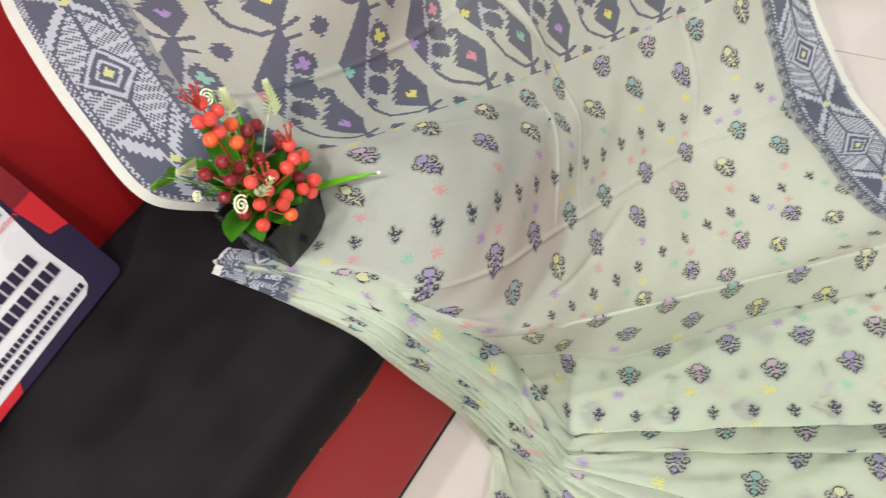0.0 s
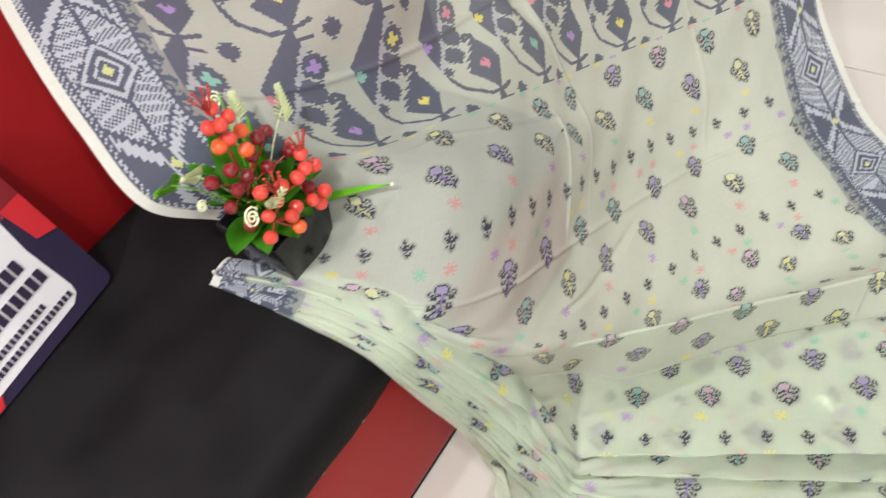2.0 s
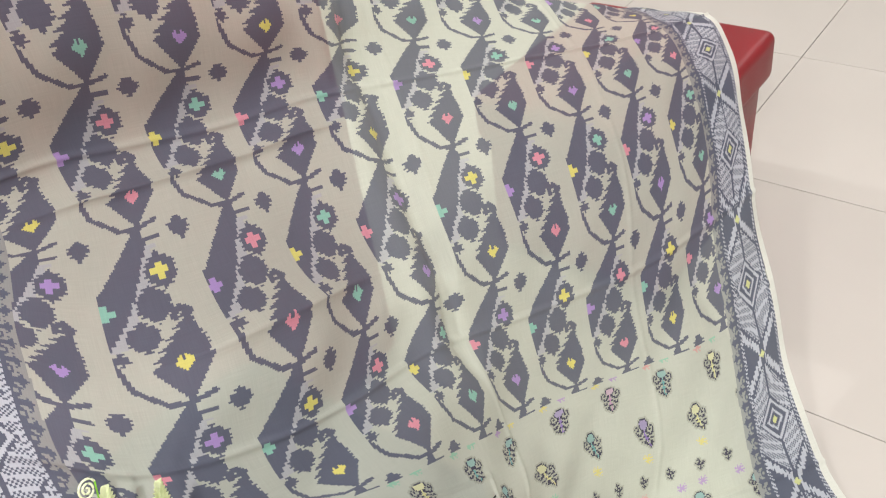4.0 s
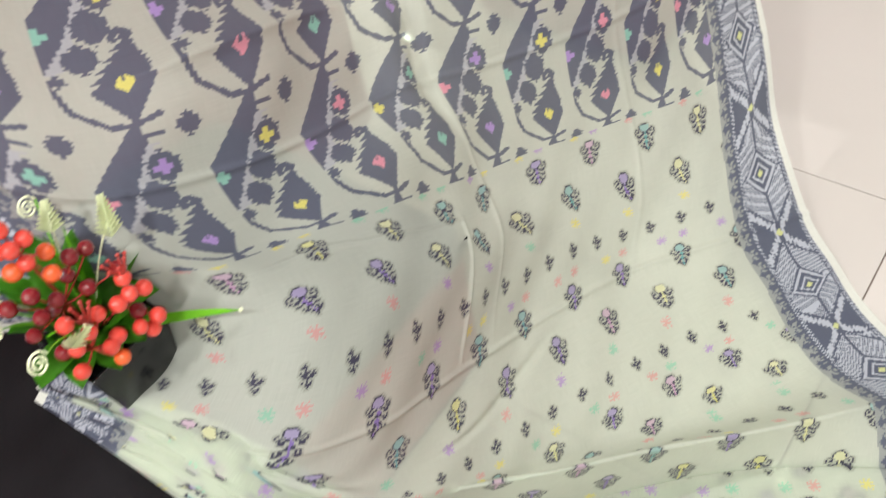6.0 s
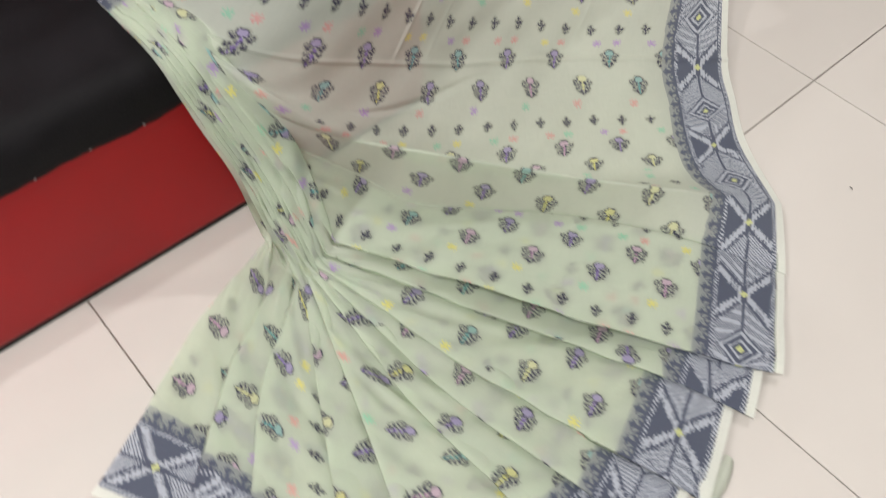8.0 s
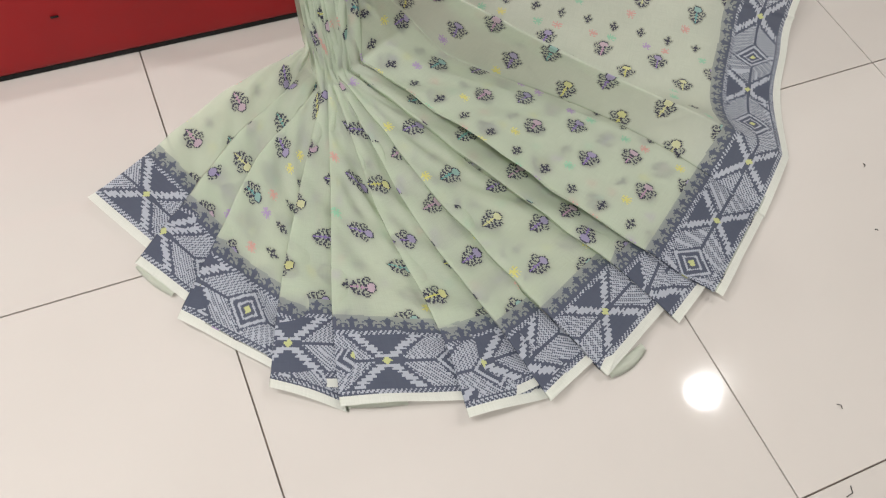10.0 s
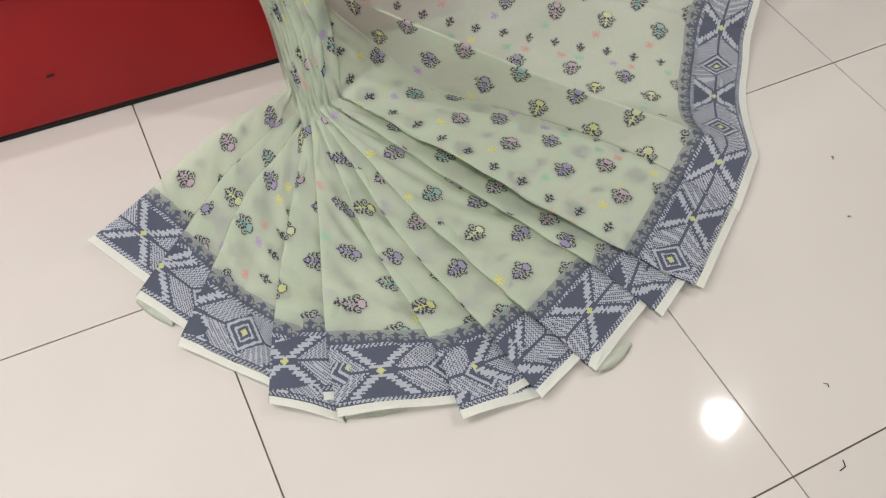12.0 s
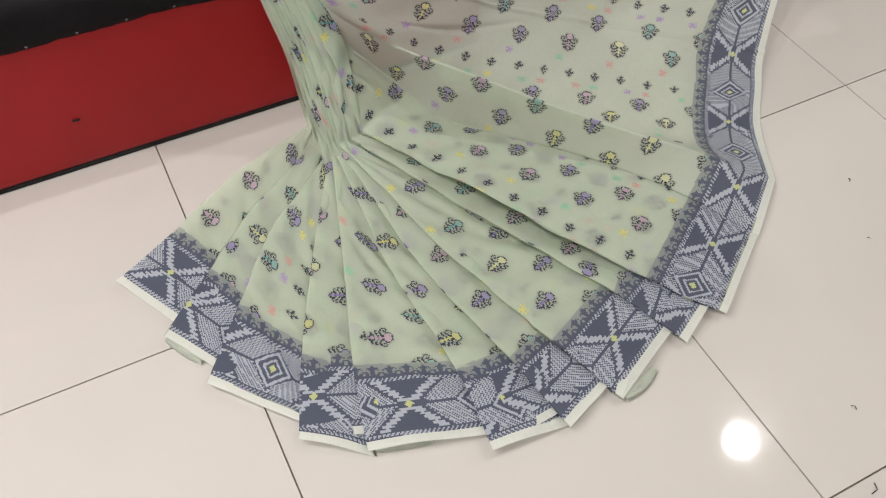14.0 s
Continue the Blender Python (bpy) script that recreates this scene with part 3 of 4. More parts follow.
def paisley(x, y):
    """One repeat of the end panel in millimetres from its joint: 1 ink, 2 pale, 3 coloured flower, 4 second flower."""
    val = np.zeros(x.shape, int)
    tooth = np.abs((y / 5.6) % 1 - 0.5) * 7
    step = np.floor(y / 6) * 6 + 3
    # leaning body
    val[in_poly(x, y, [(-3, 0), (4, 0), (7, 26), (0, 42), (-9, 60), (-20, 90), (-34, 112), (-54, 124), (-59, 112), (-52, 64)])] = 1
    # pale stepped band and toothed lobes beside it
    band = np.interp(step, [18, 30, 52, 82, 106, 122], [5, 0, -10, -24, -39, -50])
    val[(y > 20) & (y < 122) & (x > band) & (x < band + 8 + 4 * (np.floor(y / 6) % 2))] = 2
    for cx, cy, r in ((12, 47, 15), (-3, 79, 16), (-20, 111, 14.5), (-43, 131, 7)):
        val[(np.maximum(np.abs(x - cx), 0.62 * np.abs(x - cx) + 0.72 * np.abs(y - cy))) < r - 2.5 + tooth] = 1
    # thin curve to the next joint, with the double bar there
    val[near_line(x, y, [(-49, 62), (-57, 114), (-41, 167), (-16, 188), (2, 190), (22, 184)], 2.7)] = 1
    val[near_line(x, y, [(0, 13), (19, 13)], 2.6)] = 1
    # hooked drop, toothed like a fir on one side
    saw = (y / 11.0) % 1 * 10
    right = np.interp(y, [90, 96, 108, 132, 150, 186], [28, 27, 26, 30, 29, 5])
    left = np.interp(y, [90, 96, 108, 130, 151, 186], [18, 17, 9, -9, -22, 1])
    val[(y > 92) & (y < 187) & (x < right - np.where(y < 146, tooth * 0.8, 0)) & (x > left - np.where(y < 151, saw - 5, 0))] = 1
    val[near_line(x, y, [(25, 94), (18, 88), (11, 91), (10, 98)], 3.4)] = 1
    val[near_line(x, y, [(3, 184), (1, 198)], 2.6)] = 1
    # toothed star between the columns
    for ox, oy in ((42, 10), (-58, 10), (42, 200), (-58, 200)):
        val[np.maximum(0.8 * np.abs(x - ox), 0.6 * np.abs(x - ox) + 0.6 * np.abs(y - oy)) < 6.5 + 0.8 * tooth] = 1
    flower = lambda cx, cy: (np.minimum(np.abs(x - cx), np.abs(y - cy)) < 3.2) & (np.maximum(np.abs(x - cx), np.abs(y - cy)) < 8.5)
    val[flower(11, 47)] = 3
    val[flower(-46, 78)] = 4
    heart = (np.abs(x - 5.5) * 1.25 + np.abs(y - 148)) < 10.5
    val[heart & ~((np.abs(x - 5.5) < 1.5) & (y < 146))] = 3
    val[(np.abs(x + 54) < 3) & (np.abs(y - 116) < 3)] = 4
    return val


def border(d, v, rgb, cov):
    """The woven edge band; d is the distance from the selvedge, v runs along it."""
    band = d < 0.128
    p = ((v - 0.17) / REPEAT + 0.5) % 1 - 0.5
    x, y = np.abs(p * REPEAT), d - 0.060
    sx = REPEAT / 2 - x
    col = np.zeros(d.shape, int)                      # 0 ground, 1 dark, 2 pale, 3 white, 4 lime
    col[(d >= 0.013) & (d < 0.106)] = 1
    ay = np.abs(y)
    m = x * 1.05 + ay
    arm = sx * 0.95 - ay                               # 0 on the arms of the cross
    hatch = ((ay * 1.1 + x) / 0.0052) % 1 < 0.66
    notch = np.abs(((sx + ay) / 0.0085) % 1 - 0.5) * 0.008
    leaf = (arm > 0.0125 + notch) & (ay < 0.0385) & (ay > 0.0022)
    col[leaf & hatch] = 2
    rung = np.floor(ay / 0.0050)
    col[(np.abs(sx * 0.95 - (rung + 0.5) * 0.0050) < 0.0072) & ((ay / 0.0050) % 1 < 0.80) & (rung > 0) & (rung < 8)] = 2
    col[(np.abs(arm) < 0.0020) & (sx + ay > 0.011) & (ay < 0.036)] = 2
    teeth = np.abs(((x - ay) / 0.0085) % 1 - 0.5) * 0.009
    col[m < 0.0335 + teeth] = 1
    for lo, hi in ((0.0255, 0.0315), (0.0130, 0.0175)):
        col[(m > lo) & (m < hi)] = 2
    col[m < 0.0065] = 4
    col[(sx + ay) < 0.0065] = 4
    tick = ((v + d * 0.8) / 0.0062) % 1 < 0.45
    col[(d >= 0.0135) & (d < 0.0195) & tick] = 2
    col[(d >= 0.0985) & (d < 0.1045) & tick] = 2
    col[d < 0.0125] = 3
    # tufted fringe towards the field
    art = glyph(FLEUR)
    cy = np.floor((d - 0.106) / 0.0022).astype(int)
    cx = np.floor((v / 0.0236) % 1 * art.shape[1]).astype(int)
    inside = (cy >= 0) & (cy < art.shape[0])
    col[inside & (art[np.clip(cy, 0, art.shape[0] - 1), np.clip(cx, 0, art.shape[1] - 1)] > 0)] = 1
    hue_of = {1: DUSK, 2: MIST, 3: WHITE, 4: (0.66, 0.70, 0.33)}
    for c, h in hue_of.items():
        put = band & (col == c)
        rgb[put] = h
        cov[put] = 0.93 if c != 3 else 0.95
    thin = band & (col == 0) & (d >= 0.106)
    rgb[thin], cov[thin] = (0.40, 0.43, 0.43), 0.70


def weave(u, ur, v, du, dr):
    """Colour and cover of the cloth at u from one selvedge, ur from the other, v along it; du, dr: the same by true length."""
    # the weft runs a little askew towards the end panel, more where the cloth is pinched
    ur = ur - np.interp(v, [0.05, 0.10, 0.17], [0.045, 0.037, 0.0]) - 0.03 * np.exp(-((ur - 0.57) / 0.07) ** 2) * np.exp(-((v - 0.07) / 0.05) ** 2)
    rgb = np.empty(u.shape + (3,))
    rgb[:] = GROUND
    cov = 0.61 - 0.08 * np.clip((v - 0.75) / 0.1, 0, 1)      # the pleated end is woven a little thinner
    code, hue = np.zeros(u.shape, int), np.zeros(u.shape, int)
    body = v > 0.012
    c = 0.00215
    for art, cell, x0, ex, y0, salt, hues in ((glyph(SPOT), 0.0023, 0.15, 0.1, 0.012, 1.7, 4), (glyph(SPOT), 0.0023, 0.19, 0.1, 0.135, 5.1, 4), (glyph(SPOT), 0.0023, 0.115, 0.1, 0.200, 9.4, 4)):
        stamp(code, hue, ur, v, art, cell, x0, ex, y0, REPEAT, salt, hues)
    soft = code > 0
    for k, f in enumerate(FAINT):
        put = soft & body & (hue == k)
        rgb[put], cov[put] = f, 0.76
    code[:] = 0
    stamp(code, hue, ur, v, glyph(SPRIG), c, 0.165, 0.05, 0.17, REPEAT, 2.2, 8)
    stamp(code, hue, ur, v, glyph(BUTI), 0.00198, 0.125, 0.1, 0.045, REPEAT, 3.3, 8)
    stamp(code, hue, ur, v, glyph(BUTI), 0.00198, 0.175, 0.1, 0.100, REPEAT, 4.4, 8)
    # loose thread ends on the back show as a faint dusk round each figure
    halo = code > 0
    for axis in (0, 1):
        halo = halo | np.roll(halo, 1, axis) | np.roll(halo, -1, axis)
    halo = halo & (code == 0) & body
    rgb[halo], cov[halo] = (0.50, 0.53, 0.46), 0.70
    put = (code == 1) & body
    rgb[put], cov[put] = INK, 0.93
    for k, f in enumerate(HUES):
        put = (code >= 2) & body & (hue == k)
        rgb[put], cov[put] = f, 0.90
    # the woven bulb is paler than the tail
    for k, f in enumerate(HUES):
        put = (code == 2) & body & (hue == k)
        rgb[put] = 0.74 * np.array(f) + 0.26 * np.array(GROUND)
    # end panel
    panel = v <= 0.012
    yy = ((v / REPEAT) % 1) * 190
    row = np.floor(v / REPEAT)
    for shift in (0, 1):
        ix = np.round((ur - 0.185) / 0.1) + shift
        xx = -(ur - 0.185 - ix * 0.1) * 1000
        for up in (0, 190):
            val = paisley(xx, yy + up) if up else paisley(xx, yy)
            pick = (np.abs(ix * 7 + row * 3) % 4).astype(int)
            tones = [(0.72, 0.30, 0.38), (0.28, 0.56, 0.47), (0.42, 0.29, 0.62), (0.74, 0.69, 0.20)]
            for n, h in ((1, (0.132, 0.146, 0.202)), (2, (0.50, 0.52, 0.56))):
                put = panel & (val == n)
                rgb[put], cov[put] = h, 0.85 if n == 1 else 0.82
            for n, off in ((3, 0), (4, 2)):
                for k, h in enumerate(tones):
                    put = panel & (val == n) & ((pick + off) % 4 == k)
                    rgb[put], cov[put] = h, 0.92
    border(dr, v + 0.013 * np.clip((v - 0.03) / 0.08, 0, 1) * np.clip((0.47 - v) / 0.08, 0, 1), rgb, cov)
    border(du * np.where((v > 0.02) & (v < 0.16), 6.0, np.where((v >= 0.16) & (v < 1.1), 2.6, 1.0)), v - 0.065, rgb, cov)
    return rgb, cov


def saree():
    nu, step = 540, 0.00215
    pts, rows, lens, true, folds, warp = saree_shape(nu, step)
    nv = len(rows)
    s = np.linspace(0, 1, nu + 1)
    # pressed creases and soft handling ripples, along the local normal
    du, dv = np.gradient(pts, axis=1), np.gradient(pts, axis=0)
    nrm = np.cross(dv, du)
    nrm /= np.linalg.norm(nrm, axis=2, keepdims=True) + 1e-9
    V, S = np.meshgrid(rows, s, indexing="ij")
    # one side of the open drape throughout; the flat pleats always lift upwards
    side = np.sign(np.median(nrm[(V < 0.3)][:, 2]))
    nrm *= np.where((V < folds[0] - 0.06)[:, :, None], side, np.clip(nrm[:, :, 2:3] / 0.25, -1, 1))
    A = S * WIDE
    open_part = np.clip((0.62 - V) / 0.12, 0, 1)
    lift = 0.0022 * np.sin(A * 23 + 3 * np.sin(V * 9)) * np.sin(V * 17 + 2 * np.sin(A * 6)) + 0.0012 * np.sin(A * 61 + V * 40)
    for v0 in (-0.50, -0.13, 0.245):
        lift += 0.0035 * np.exp(-((V - v0 - 0.01 * np.sin(A * 5)) / 0.0045) ** 2)
    for a0 in (0.58, 0.87):
        lift += 0.0016 * np.exp(-((A - a0 - 0.006 * np.sin(V * 11)) / 0.004) ** 2) * np.clip((0.28 - V) / 0.2, 0, 1)
    # pinch where the end panel hangs off the end of the seat
    lift -= 0.017 * np.exp(-((A - 0.555 - 0.05 * (V + 0.3)) / 0.013) ** 2) * np.clip((-0.03 - V) / 0.12, 0, 1)
    lift += 0.009 * np.exp(-((A - 0.515 - 0.05 * (V + 0.3)) / 0.018) ** 2) * np.clip((-0.03 - V) / 0.12, 0, 1)
    # the panel slumps in shallow folds across its width
    lift += 0.008 * np.sin((V + 0.12 * A) * 30) * np.clip((-0.05 - V) / 0.15, 0, 1) * np.clip((0.75 - A) / 0.3, 0, 1)
    for v0, a0, a1, tall in ((-0.437, 0.10, 0.52, 0.013), (-0.238, 0.20, 0.50, 0.015)):
        past = V - v0 - 0.006 * np.sin(A * 9)
        along = np.clip((A - a0) / 0.08, 0, 1) * np.clip((a1 - A) / 0.08, 0, 1)
        lift += tall * along * np.where(past < 0, np.exp(past / 0.035), np.exp(-past / 0.009))
    # the cloth takes the corner of the seat: one crease over its top edge, one down its end
    lift += 0.0030 * np.exp(-((V - 0.040 - 0.062 * (A - 0.19)) / 0.003) ** 2) * np.clip((A - 0.2) / 0.06, 0, 1) * np.clip((0.52 - A) / 0.02, 0, 1)
    lift += 0.0030 * np.exp(-((A - 0.510 - 0.05 * (V - 0.07)) / 0.003) ** 2) * np.clip((V - 0.05) / 0.02, 0, 1) * np.clip((0.26 - V) / 0.04, 0, 1)
    # shallow pocket where the drape turns towards the ridge
    lift -= 0.005 * np.exp(-((A - 0.67 + 1.9 * (V - 0.275)) / 0.016) ** 2) * np.clip((V - 0.26) / 0.03, 0, 1) * np.clip((0.385 - V) / 0.03, 0, 1)
    fan = np.clip((V - 0.75) / 0.1, 0, 1)
    lift += fan * (0.0011 * np.sin(A * 31 + V * 23) * np.sin(V * 47 + A * 9) + 0.0005 * np.sin(A * 90 + V * 60))
    open_part = np.maximum(open_part, fan)
    ends = np.clip(S * 12, 0, 1)
    pts = pts + nrm * (lift * open_part * ends + 0.002)[:, :, None]
    pts[:, :, 2] = np.maximum(pts[:, :, 2], 0.0022)
    vc, sc = rows[:-1] + step / 2, (s[:-1] + s[1:]) / 2
    Lc = (lens[:-1] + lens[1:]) / 2
    ur = (1 - sc)[None, :] * Lc[:, None]
    u = sc[None, :] * Lc[:, None]
    Tc = ((true[:-1] + true[1:]) / 2)[:, None]
    du, dr = sc[None, :] * Tc, (1 - sc)[None, :] * Tc
    rgb, cov = weave(u, ur, warp, du, dr)
    idx = np.arange(nv * (nu + 1)).reshape(nv, nu + 1)
    quads = np.stack([idx[:-1, :-1], idx[:-1, 1:], idx[1:, 1:], idx[1:, :-1]], axis=-1).reshape(-1, 4)
    co = pts.reshape(-1, 3).astype(np.float32)
    uv = np.stack([A, V], axis=-1).reshape(-1, 2).astype(np.float32)
    dyes = np.concatenate((rgb, cov[:, :, None]), axis=2).reshape(-1, 4).astype(np.float32)

    def piece(name, mask, parent, label=""):
        return sheet(name, quads[mask.reshape(-1)], co, uv, dyes[mask.reshape(-1)], parent, label)

    def sheet(name, pick, co, uv, dye, parent, label):
        used, loops = np.unique(pick, return_inverse=True)
        loops = loops.reshape(-1)
        me = bpy.data.meshes.new(name)
        me.vertices.add(len(used))
        me.vertices.foreach_set("co", co[used].reshape(-1))
        me.loops.add(len(loops))
        me.loops.foreach_set("vertex_index", loops.astype(np.int32))
        me.polygons.add(len(pick))
        me.polygons.foreach_set("loop_start", (np.arange(len(pick)) * 4).astype(np.int32))
        me.update(calc_edges=True)
        me.uv_layers.new(name="cloth").data.foreach_set("uv", uv[pick.reshape(-1)].reshape(-1))
        me.attributes.new("dye", "FLOAT_COLOR", "FACE").data.foreach_set("color", dye.reshape(-1))
        me.materials.append(CLOTH)
        me.shade_smooth()
        ob = new(name, me)
        ob.parent = parent
        if parent is not t:
            ob.matrix_parent_inverse = Matrix.Identity(4)
        if label:
            ob["label"] = label
        return ob

    t = new("saree")
    tagged(t, "sheer pale green woven saree with grey-blue borders, draped and pleated", "saree")
    vv = np.repeat(vc[:, None], nu, axis=1)
    edge = dr < 0.128
    inner = (du < 0.128) & (vv < 0.12)
    piece("end_panel", (vv < 0.012) & ~edge & ~inner, t, "end panel woven with large grey-blue paisleys")
    piece("field", (vv >= 0.012) & (vv < folds[0]) & ~edge & ~inner, t, "pale green field with small coloured flower motifs")
    piece("border", (vv < folds[0]) & edge, t, "grey-blue border of woven diamonds with white selvedge")
    piece("border", (vv < folds[0]) & inner, t, "grey-blue border of woven diamonds with white selvedge")
    for a, b in zip(folds, folds[1:]):
        p = piece("pleat", (vv >= a) & (vv < b) & ~edge, t, "pressed pale green pleat")
        piece("pleat_border", (vv >= a) & (vv < b) & edge, p, "grey-blue border end of the pleat")
    # the folded-in cloth behind the open face of the ridge and of each pleat, one layer under it
    r0 = int(np.searchsorted(rows, 0.756))
    low = pts[r0::2, 2::2].copy()
    low[:, :, 2] = np.maximum(low[:, :, 2] - 0.0035, 0.0012)
    a, b = low.shape[:2]
    pick = slice(r0, r0 + 2 * (a - 1), 2), slice(2, 2 + 2 * (b - 1), 2)
    rgb, cov = weave(u[pick], ur[pick], warp[pick] + 0.068, du[pick] + 0.3, dr[pick])
    keep = (dr[pick] > 0.0135) & (du[pick] > 0.10)
    idx = np.arange(a * b).reshape(a, b)
    lower = np.stack([idx[:-1, :-1], idx[:-1, 1:], idx[1:, 1:], idx[1:, :-1]], axis=-1)[keep]
    doubled = np.where(vv[pick] < folds[0], 1.45, 0.72)          # below the ridge the cloth lies in several layers
    dye = np.concatenate((rgb, np.minimum(0.93, doubled * cov)[:, :, None]), axis=2)[keep].astype(np.float32)
    sheet("inner_layer", lower, low.reshape(-1, 3).astype(np.float32), np.stack([A, V], axis=-1)[r0::2, 2::2].reshape(-1, 2).astype(np.float32), dye, t, "folded-in layer showing faintly through the cloth")
    for line in ([(0.109, -0.280), (0.146, -0.292), (0.183, -0.303)], [(0.450, -0.366), (0.485, -0.362), (0.516, -0.347)], [(-0.092, 0.014), (-0.078, -0.016), (-0.057, -0.047)]):
        a, m, b = (Vector((x, y, 0)) for x, y in line)
        way = (b - a).normalized()
        out = Vector((way.y, -way.x, 0))
        bm = bmesh.new()
        last = None
        for k in range(13):
            f = k / 12
            mid = a * (1 - f) ** 2 + (m * 2 - (a + b) / 2) * (2 * f * (1 - f)) + b * f * f
            wave = 0.0012 * math.sin(7 * f) * math.sin(math.pi * f)
            ring = [bm.verts.new(mid + out * (w * (0.6 + 0.4 * math.sin(math.pi * f))) + Vector((0, 0, z + wave))) for w, z in ((-0.016, 0.0065), (-0.009, 0.0085), (-0.002, 0.0075), (0.003, 0.0048), (0.002, 0.0026))]
            if last:
                for c in range(4):
                    bm.faces.new((last[c], ring[c], ring[c + 1], last[c + 1]))
            last = ring
        bmesh.ops.solidify(bm, geom=bm.faces[:], thickness=0.0006)
        part("rolled_hem", bm, SELVEDGE, t, "white selvedge rolled under the pleats")
    return t


saree()


# ---- signboard on the seat ----
SIGN = Matrix((( 0.9937, -0.0407, 0.1041, 0.148), (0.1118, 0.3621, -0.9254, 0.760), (0.0, 0.9313, 0.3644, 0.350), (0, 0, 0, 1)))


def rounded(x0, y0, x1, y1, r, z0, z1, steps=6):
    """A flat plate with rounded corners, in the board's own plane."""
    bm = bmesh.new()
    outline = []
    for cx, cy, a0 in ((x1 - r, y1 - r, 0), (x0 + r, y1 - r, 90), (x0 + r, y0 + r, 180), (x1 - r, y0 + r, 270)):
        for k in range(steps + 1):
            a = radians(a0 + 90 * k / steps)
            outline.append((cx + r * math.cos(a), cy + r * math.sin(a)))
    return plate(outline, z0, z1, bm)


def plate(outline, z0, z1, bm=None):
    bm = bm or bmesh.new()
    low = [bm.verts.new((x, y, z0)) for x, y in outline]
    top = [bm.verts.new((x, y, z1)) for x, y in outline]
    n = len(outline)
    bm.faces.new(top)
    bm.faces.new(low[::-1])
    for i in range(n):
        bm.faces.new((low[i], low[(i + 1) % n], top[(i + 1) % n], top[i]))
    bmesh.ops.recalc_face_normals(bm, faces=bm.faces[:])
    return bm


def on_sign(name, bm, mat, parent, label=""):
    bmesh.ops.transform(bm, matrix=SIGN, verts=bm.verts[:])
    return part(name, bm, mat, parent, label, smooth=False)


def lettering(name, text, x, y, size, mat, parent, width=0.0, lean=0.0, bold=0.0):
    """Printed words from the built-in font as a thin mesh on the sign; width squeezes them to length."""
    cu = bpy.data.curves.new("tmp_text", "FONT")
    cu.body, cu.size, cu.offset, cu.shear = text, size, bold, lean
    ob = new("tmp_text", cu)
    bpy.context.view_layer.update()
    me = bpy.data.meshes.new_from_object(ob.evaluated_get(bpy.context.evaluated_depsgraph_get()))
    bpy.data.objects.remove(ob)
    bm = bmesh.new()
    bm.from_mesh(me)
    bpy.data.meshes.remove(me)
    xs = [v.co.x for v in bm.verts]
    k = width / (max(xs) - min(xs)) if width else 1.0
    x_min = min(xs)
    for v in bm.verts:
        v.co = Vector((x + (v.co.x - x_min) * k, y + v.co.y, 0.0034))
    return on_sign(name, bm, mat, parent)


def bars(x0, x1, y, h, groups, mat, parent, gap=0.004):
    """Plain bars for writing that is not spelled out."""
    total = sum(groups)
    room_ = (x1 - x0) - gap * (len(groups) - 1)
    x = x0
    for g in groups:
        w = room_ * g / total
        on_sign("printed_bar", plate([(x, y), (x + w, y), (x + w, y + h), (x, y + h)], 0.0026, 0.0032), mat, parent)
        x += w + gap


